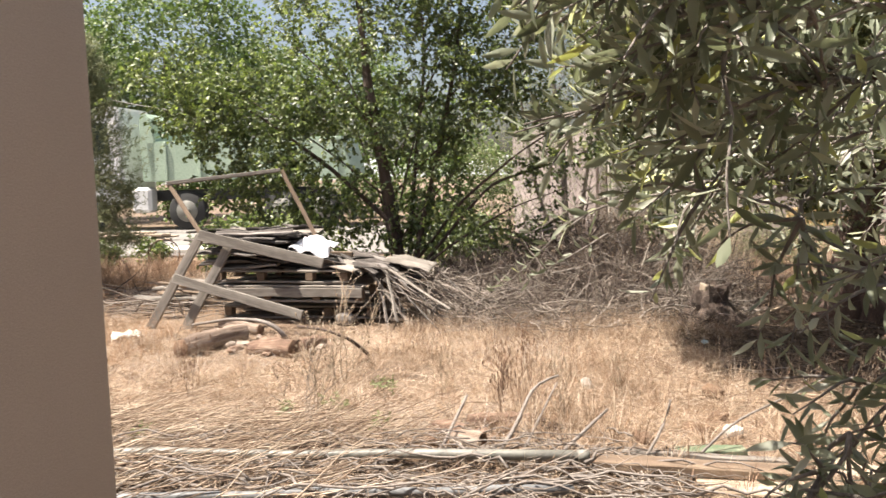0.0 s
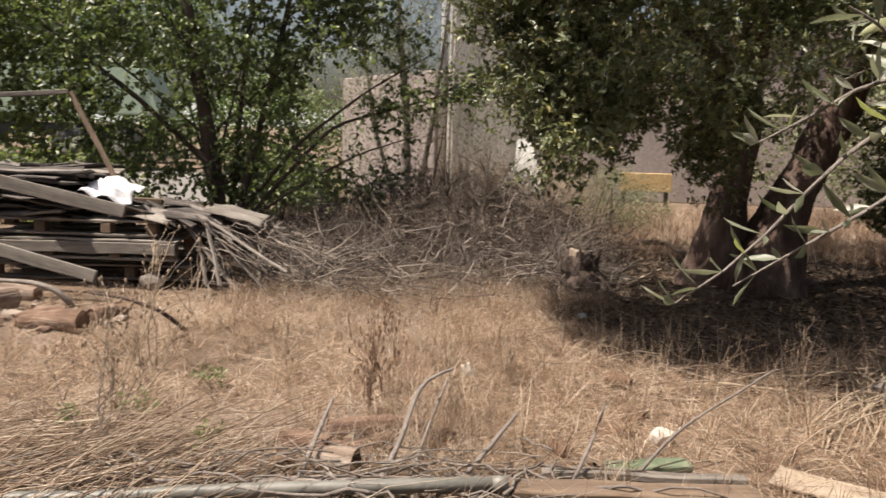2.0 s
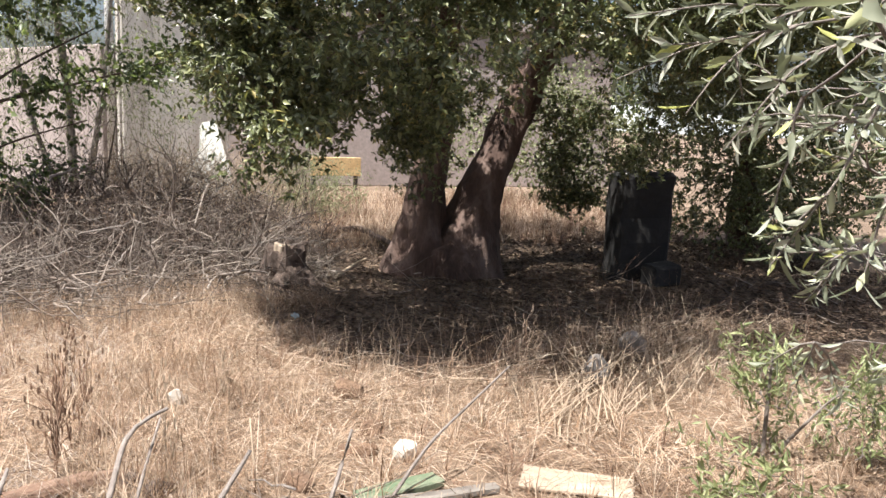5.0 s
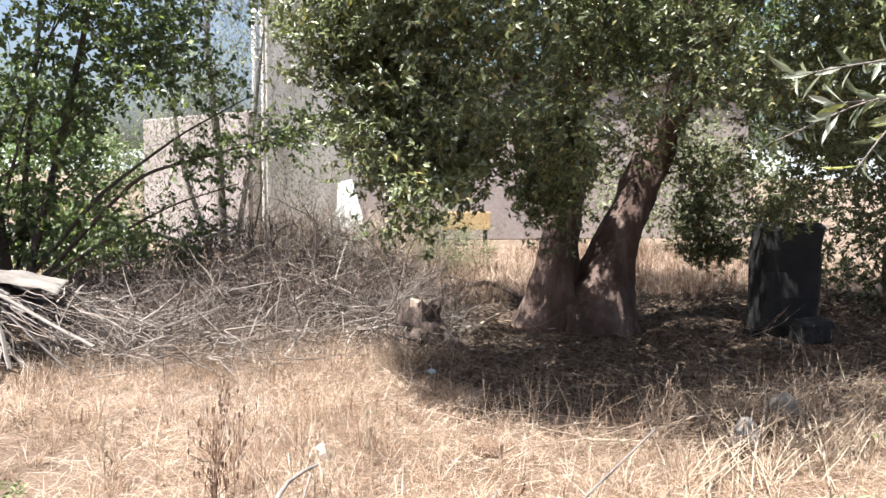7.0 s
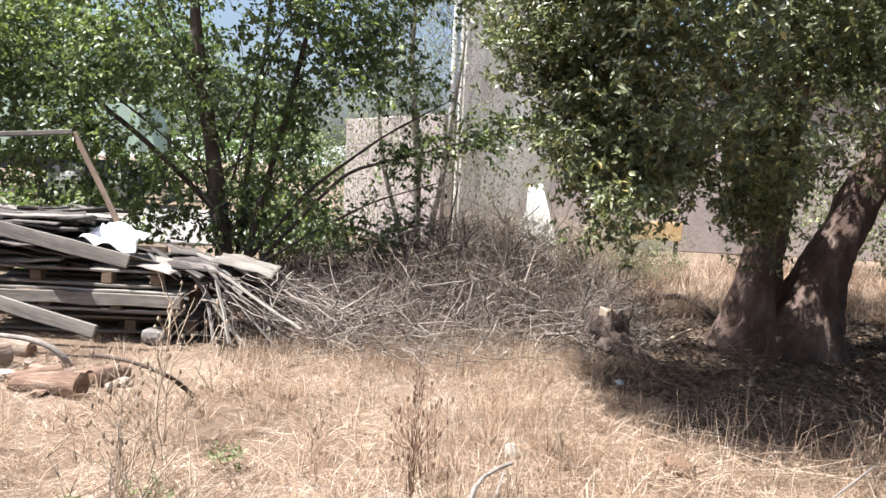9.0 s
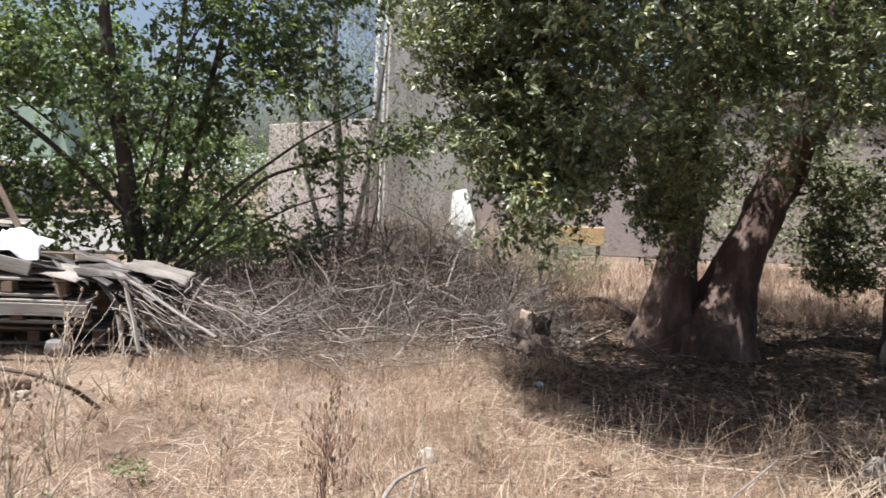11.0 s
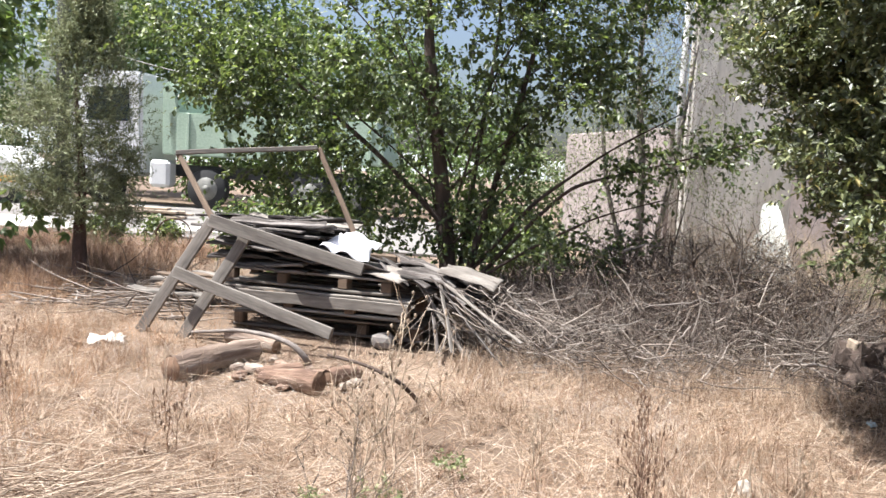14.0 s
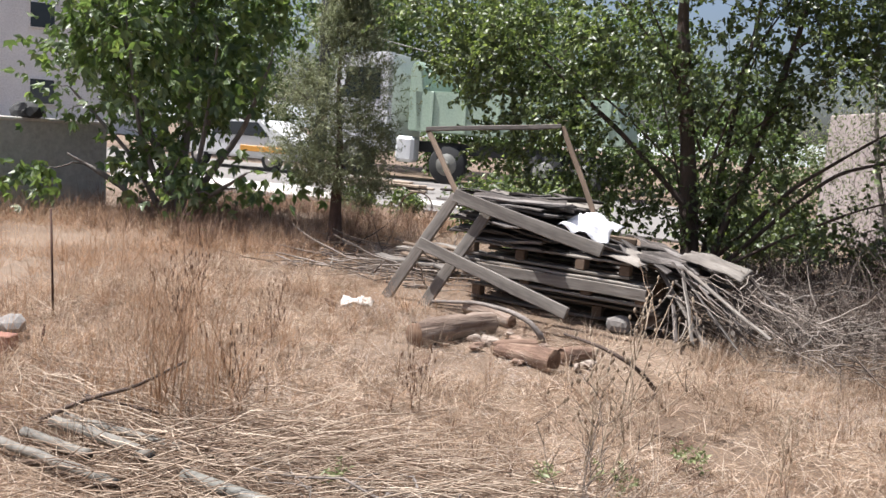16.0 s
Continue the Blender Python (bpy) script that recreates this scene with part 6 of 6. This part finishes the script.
def tufts(name, n, per, x0, x1, y0, y1, mat, length, width, label, keep=None):
    """Tussocks: blades that spread from many small roots."""
    x, y = scatter(n, x0, x1, y0, y1)
    if keep is not None:
        ok = keep(x, y)
        x, y = x[ok], y[ok]
    m = len(x)
    size = np.repeat(rng.uniform(0.5, 1.15, m), per)
    a = rng.uniform(0, 2 * np.pi, m * per)
    r = rng.uniform(0, 0.05, m * per) * size
    px0, py0 = np.repeat(x, per) + r * np.cos(a), np.repeat(y, per) + r * np.sin(a)
    P = np.stack([px0, py0, heights(px0, py0) - 0.005], 1)
    V, F = many_blades(P, a + rng.normal(0, 0.5, m * per), rng.uniform(0.05, 1.1, m * per), rng.uniform(*length, m * per) * size, rng.uniform(*width, m * per), 0.9)
    return stuff(name, V, F, mat, label, "dry grass")


grass("bleached_grass", 26000, -3.4, 1.0, 4.5, 7.6, BLEACHED, (0.05, 0.2), (0.0006, 0.0014), (0.5, 1.5), "fine bleached grey grass in patches", sunlit, 0.75, 0.8)
tufts("grass_tufts", 1300, 30, -5.2, 4.8, 3.4, 8.3, STRAW, (0.06, 0.24), (0.0011, 0.0027), "scattered tufts of dry straw-coloured grass", sunlit)
tufts("brown_tufts", 260, 26, -5.0, 3.0, 3.6, 8.0, WEED, (0.06, 0.24), (0.0011, 0.0026), "scattered low brown tufts among the straw", sunlit)
grass("pale_stems", 900, -5.2, -1.6, 4.1, 6.6, STALK, (0.25, 0.75), (0.0009, 0.0018), (0.0, 0.55), "tall thin pale stems standing in the rust-coloured grass", None, 0.5, 0.4)
tufts("rust_tufts", 160, 34, -6.5, -2.6, 4.2, 7.6, RUST_GRASS, (0.12, 0.42), (0.0009, 0.002), "scattered tufts of rust-coloured dry grass")

tufts("dark_tufts", 320, 40, -9.4, -4.6, 8.7, 13.6, WEED, (0.2, 0.6), (0.0015, 0.003), "dark brown dead weeds on the bank by the road")
tufts("bank_tufts", 200, 36, -9.3, -3.4, 8.4, 13.6, STRAW, (0.15, 0.45), (0.0013, 0.0026), "pale dry tufts on the bank by the road")

tufts("far_weeds", 320, 34, 2.8, 9.0, 9.6, 14.5, WEED, (0.15, 0.5), (0.0016, 0.0032), "dark dead weeds beyond the evergreen tree")

# loose bits of stalk over the yard
n = 900
x, y = scatter(n, -5, 4.6, 3.4, 8.2)
a = rng.uniform(0, 2 * np.pi, n)
D = np.stack([np.cos(a), np.sin(a), rng.normal(0.02, 0.08, n)], 1)
V, F, _ = many_twigs(np.stack([x, y, heights(x, y) + rng.uniform(0.01, 0.06, n)], 1), D, rng.uniform(0.08, 0.35, n), rng.uniform(0.0012, 0.0035, n), 0.3, 4, 3)
stuff("loose_stalks", V, F, STALK, "loose bits of dry stalk strewn over the yard", "dry stalks")
n = 260
x, y = scatter(n, 2.2, 7, 5.8, 9.5)
a = rng.uniform(0, 2 * np.pi, n)
D = np.stack([np.cos(a), np.sin(a), rng.normal(0.1, 0.15, n)], 1)
V, F, _ = many_twigs(np.stack([x, y, heights(x, y) + rng.uniform(0.01, 0.08, n)], 1), D, rng.uniform(0.15, 0.6, n), rng.uniform(0.002, 0.006, n), 0.3, 4, 3)
stuff("fallen_twigs", V, F, TWIG, "grey twigs fallen under the evergreen tree", "twigs")

# fallen leaves under the evergreen, laid along its shade and coloured dark to deepen it
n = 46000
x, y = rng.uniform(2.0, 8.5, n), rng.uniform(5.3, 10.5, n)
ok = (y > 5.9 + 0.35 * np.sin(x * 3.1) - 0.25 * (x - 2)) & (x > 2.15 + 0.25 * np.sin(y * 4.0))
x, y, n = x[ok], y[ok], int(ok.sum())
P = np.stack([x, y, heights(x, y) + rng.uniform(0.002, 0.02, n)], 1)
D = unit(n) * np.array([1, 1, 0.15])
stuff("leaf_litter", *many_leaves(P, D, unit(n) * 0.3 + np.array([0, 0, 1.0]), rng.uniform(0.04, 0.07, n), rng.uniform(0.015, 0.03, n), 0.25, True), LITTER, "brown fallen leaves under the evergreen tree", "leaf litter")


# thin upright stalks at the edge of the shade
n = 220
x, y = scatter(n, 1.9, 4.6, 4.6, 6.2)
D = np.stack([rng.normal(0, 0.22, n), rng.normal(0, 0.22, n), np.ones(n)], 1)
V, F, _ = many_twigs(np.stack([x, y, heights(x, y) - 0.01], 1), D, rng.uniform(0.15, 0.5, n), rng.uniform(0.0012, 0.0026, n), 0.25, 4, 3)
stuff("upright_stalks", V, F, STALK, "thin upright dry stalks at the edge of the shade", "dry stalks")


# ---- dead weeds that stand out of the grass ----
def weed(at, height, stems, r, mat, label, spread=0.25, heads=0, lean=(0, 0)):
    t = thing("dead_weed", label, "weed", (*at, 0), (0, 0, 0), "dead weeds")
    for _ in range(stems):
        d = np.array([rng.normal(lean[0], spread), rng.normal(lean[1], spread), 1.0])
        h = height * rng.uniform(0.7, 1.05)
        P = curve_points((0, 0, -0.03), d / np.linalg.norm(d) * h, 0.0, 7, 0.025)
        rod("stem", P, np.linspace(r, r * 0.35, 7), mat, t, 5)
        pieces = []
        for k in range(2, 7):
            for _ in range(2):
                e = P[k] + np.array([rng.normal(0, 0.6), rng.normal(0, 0.6), 0.9]) * 0.09 * height / 0.5
                pieces.append(tube(curve_points(P[k], e, 0, 4, 0.03), np.linspace(r * 0.45, r * 0.25, 4), 4))
                if heads:
                    pieces.append(tube([e, e + np.array([0, 0, 0.012]), e + np.array([0, 0, 0.024])], [0.003, heads, 0.003], 5))
        mesh_of("twig_work", *joined(pieces), mat, t, True)
    return t


weed((0.57, 5.12), 0.42, 4, 0.005, WEED, "dark brown dead weed with seed heads", 0.2, 0.0045)
weed((0.67, 5.42), 0.36, 3, 0.004, WEED, "dark brown dead weed with seed heads", 0.2, 0.0045)
weed((0.72, 6.32), 0.30, 2, 0.004, WEED, "dark brown dead weed with seed heads", 0.1, 0.007)
weed((-0.61, 5.24), 0.62, 4, 0.004, STALK, "pale branching dead thistle", 0.22, 0.008)
weed((-0.60, 5.96), 0.75, 3, 0.0045, STALK, "pale branching dead thistle", 0.2, 0.009, (0.15, 0))
weed((-0.53, 5.15), 0.85, 3, 0.005, STALK, "pale branching dead thistle", 0.16, 0.0, (0.25, 0))
weed((3.81, 5.34), 0.45, 3, 0.003, CUT_STALK, "pale dead weed with seed heads", 0.2, 0.004)
weed((2.86, 5.35), 0.38, 3, 0.0025, CUT_STALK, "pale dead weed in the shade", 0.2, 0.003)
weed((2.47, 6.08), 0.28, 3, 0.005, STALK, "pale broken reed at the edge of the shade", 0.3)
weed((-0.49, 4.59), 0.55, 5, 0.003, TWIG, "grey twiggy dead weed", 0.3, 0.0)
weed((-2.41, 4.55), 0.8, 6, 0.003, RUST_GRASS, "tall rust-coloured dead weed", 0.12, 0.0)
weed((-2.53, 5.14), 0.7, 4, 0.003, RUST_GRASS, "tall rust-coloured dead weed", 0.15, 0.0)

for x, y, h in ((-2.72, 5.0, 0.62), (-2.2, 4.85, 0.5), (-3.3, 5.6, 0.6), (-3.7, 6.2, 0.5), (-2.95, 6.1, 0.45), (-1.6, 5.5, 0.42), (1.35, 5.6, 0.3), (0.15, 5.7, 0.34), (0.95, 4.9, 0.4)):
    weed((x, y), h, 3, 0.0028, WEED if h > 0.4 else STALK, "thin dry weed standing in the grass", 0.14, 0.004)

bent_branch([(0.60, 4.32, 0.03), (0.70, 4.52, 0.13), (0.79, 4.77, 0.29), (0.815, 4.8, 0.305), (0.94, 4.8, 0.35)], 0.012, "bare forked stick leaning out of the debris", GREY_BARK, "bare_stick")
bent_branch([(0.74, 4.45, 0.02), (0.84, 4.72, 0.15), (0.93, 4.9, 0.28)], 0.008, "thin bare stick leaning out of the debris", GREY_BARK, "bare_stick")
bent_branch([(0.30, 4.36, 0.02), (0.36, 4.5, 0.14), (0.43, 4.66, 0.27)], 0.012, "short grey stick leaning out of the debris", GREY_BARK, "bare_stick")
bent_branch([(0.10, 4.33, 0.06), (0.45, 4.29, 0.075), (0.8, 4.3, 0.07), (1.12, 4.34, 0.06)], 0.016, "crooked grey branch lying along the pipe", GREY_BARK)
bent_branch([(0.92, 4.36, 0.03), (1.06, 4.5, 0.12), (1.2, 4.66, 0.2)], 0.013, "broken grey stick leaning over the plank", GREY_BARK, "bare_stick")
bent_branch([(*(1.25, 4.76), 0.0), (*(1.25, 4.80), 0.12), (*(1.25, 4.85), 0.25)], 0.006, "thin pale stick standing in the grass", STALK, "bare_stick")
bent_branch([(*(2.51, 5.55), 0.04), (*(2.83, 5.36), 0.05), (*(3.19, 5.25), 0.04)], 0.009, "long straight pale stick on the ground", STALK, "bare_stick")
bent_branch([(*(-2.77, 4.22), 0.08), (*(-2.72, 4.42), 0.14), (*(-2.53, 4.49), 0.2), (*(-2.51, 4.82), 0.26)], 0.012, "dark crooked branch lying over the pipes", BARK)
bent_branch([(*(-2.80, 4.48), 0.12), (*(-2.44, 4.51), 0.12), (*(-2.27, 4.64), 0.05)], 0.008, "thin dark twig lying over the pipes", BARK)
bent_branch([(*(3.52, 10.80), 0.05), (*(4.22, 10.92), 0.09), (*(4.10, 9.28), 0.05)], 0.045, "dark rotten branch lying behind the stump", BARK)
bent_branch([(*(2.93, 8.37), 0.03), (*(3.22, 8.68), 0.07), (*(3.39, 8.74), 0.12)], 0.02, "short pale broken branch beside the stump", STALK)
bent_branch([(*(1.35, 4.32), 0.03), (*(1.49, 4.47), 0.2), (*(1.50, 4.43), 0.32)], 0.009, "grey stick leaning out of the debris", GREY_BARK, "bare_stick")
bent_branch([(*(1.61, 4.37), 0.03), (*(1.82, 4.46), 0.2), (*(2.37, 4.75), 0.36)], 0.008, "long thin grey stick leaning out of the debris", GREY_BARK, "bare_stick")
for at, seed in (((1.39, 4.69), 31), ((1.71, 4.88), 32), ((1.86, 5.09), 33)):
    tagged(lump("earth_clod", (0.16, 0.1, 0.09), CLAY, (*at, 0.02), seed, None, 0.25, seed * 33), "dark clod of earth in the debris", "clod")
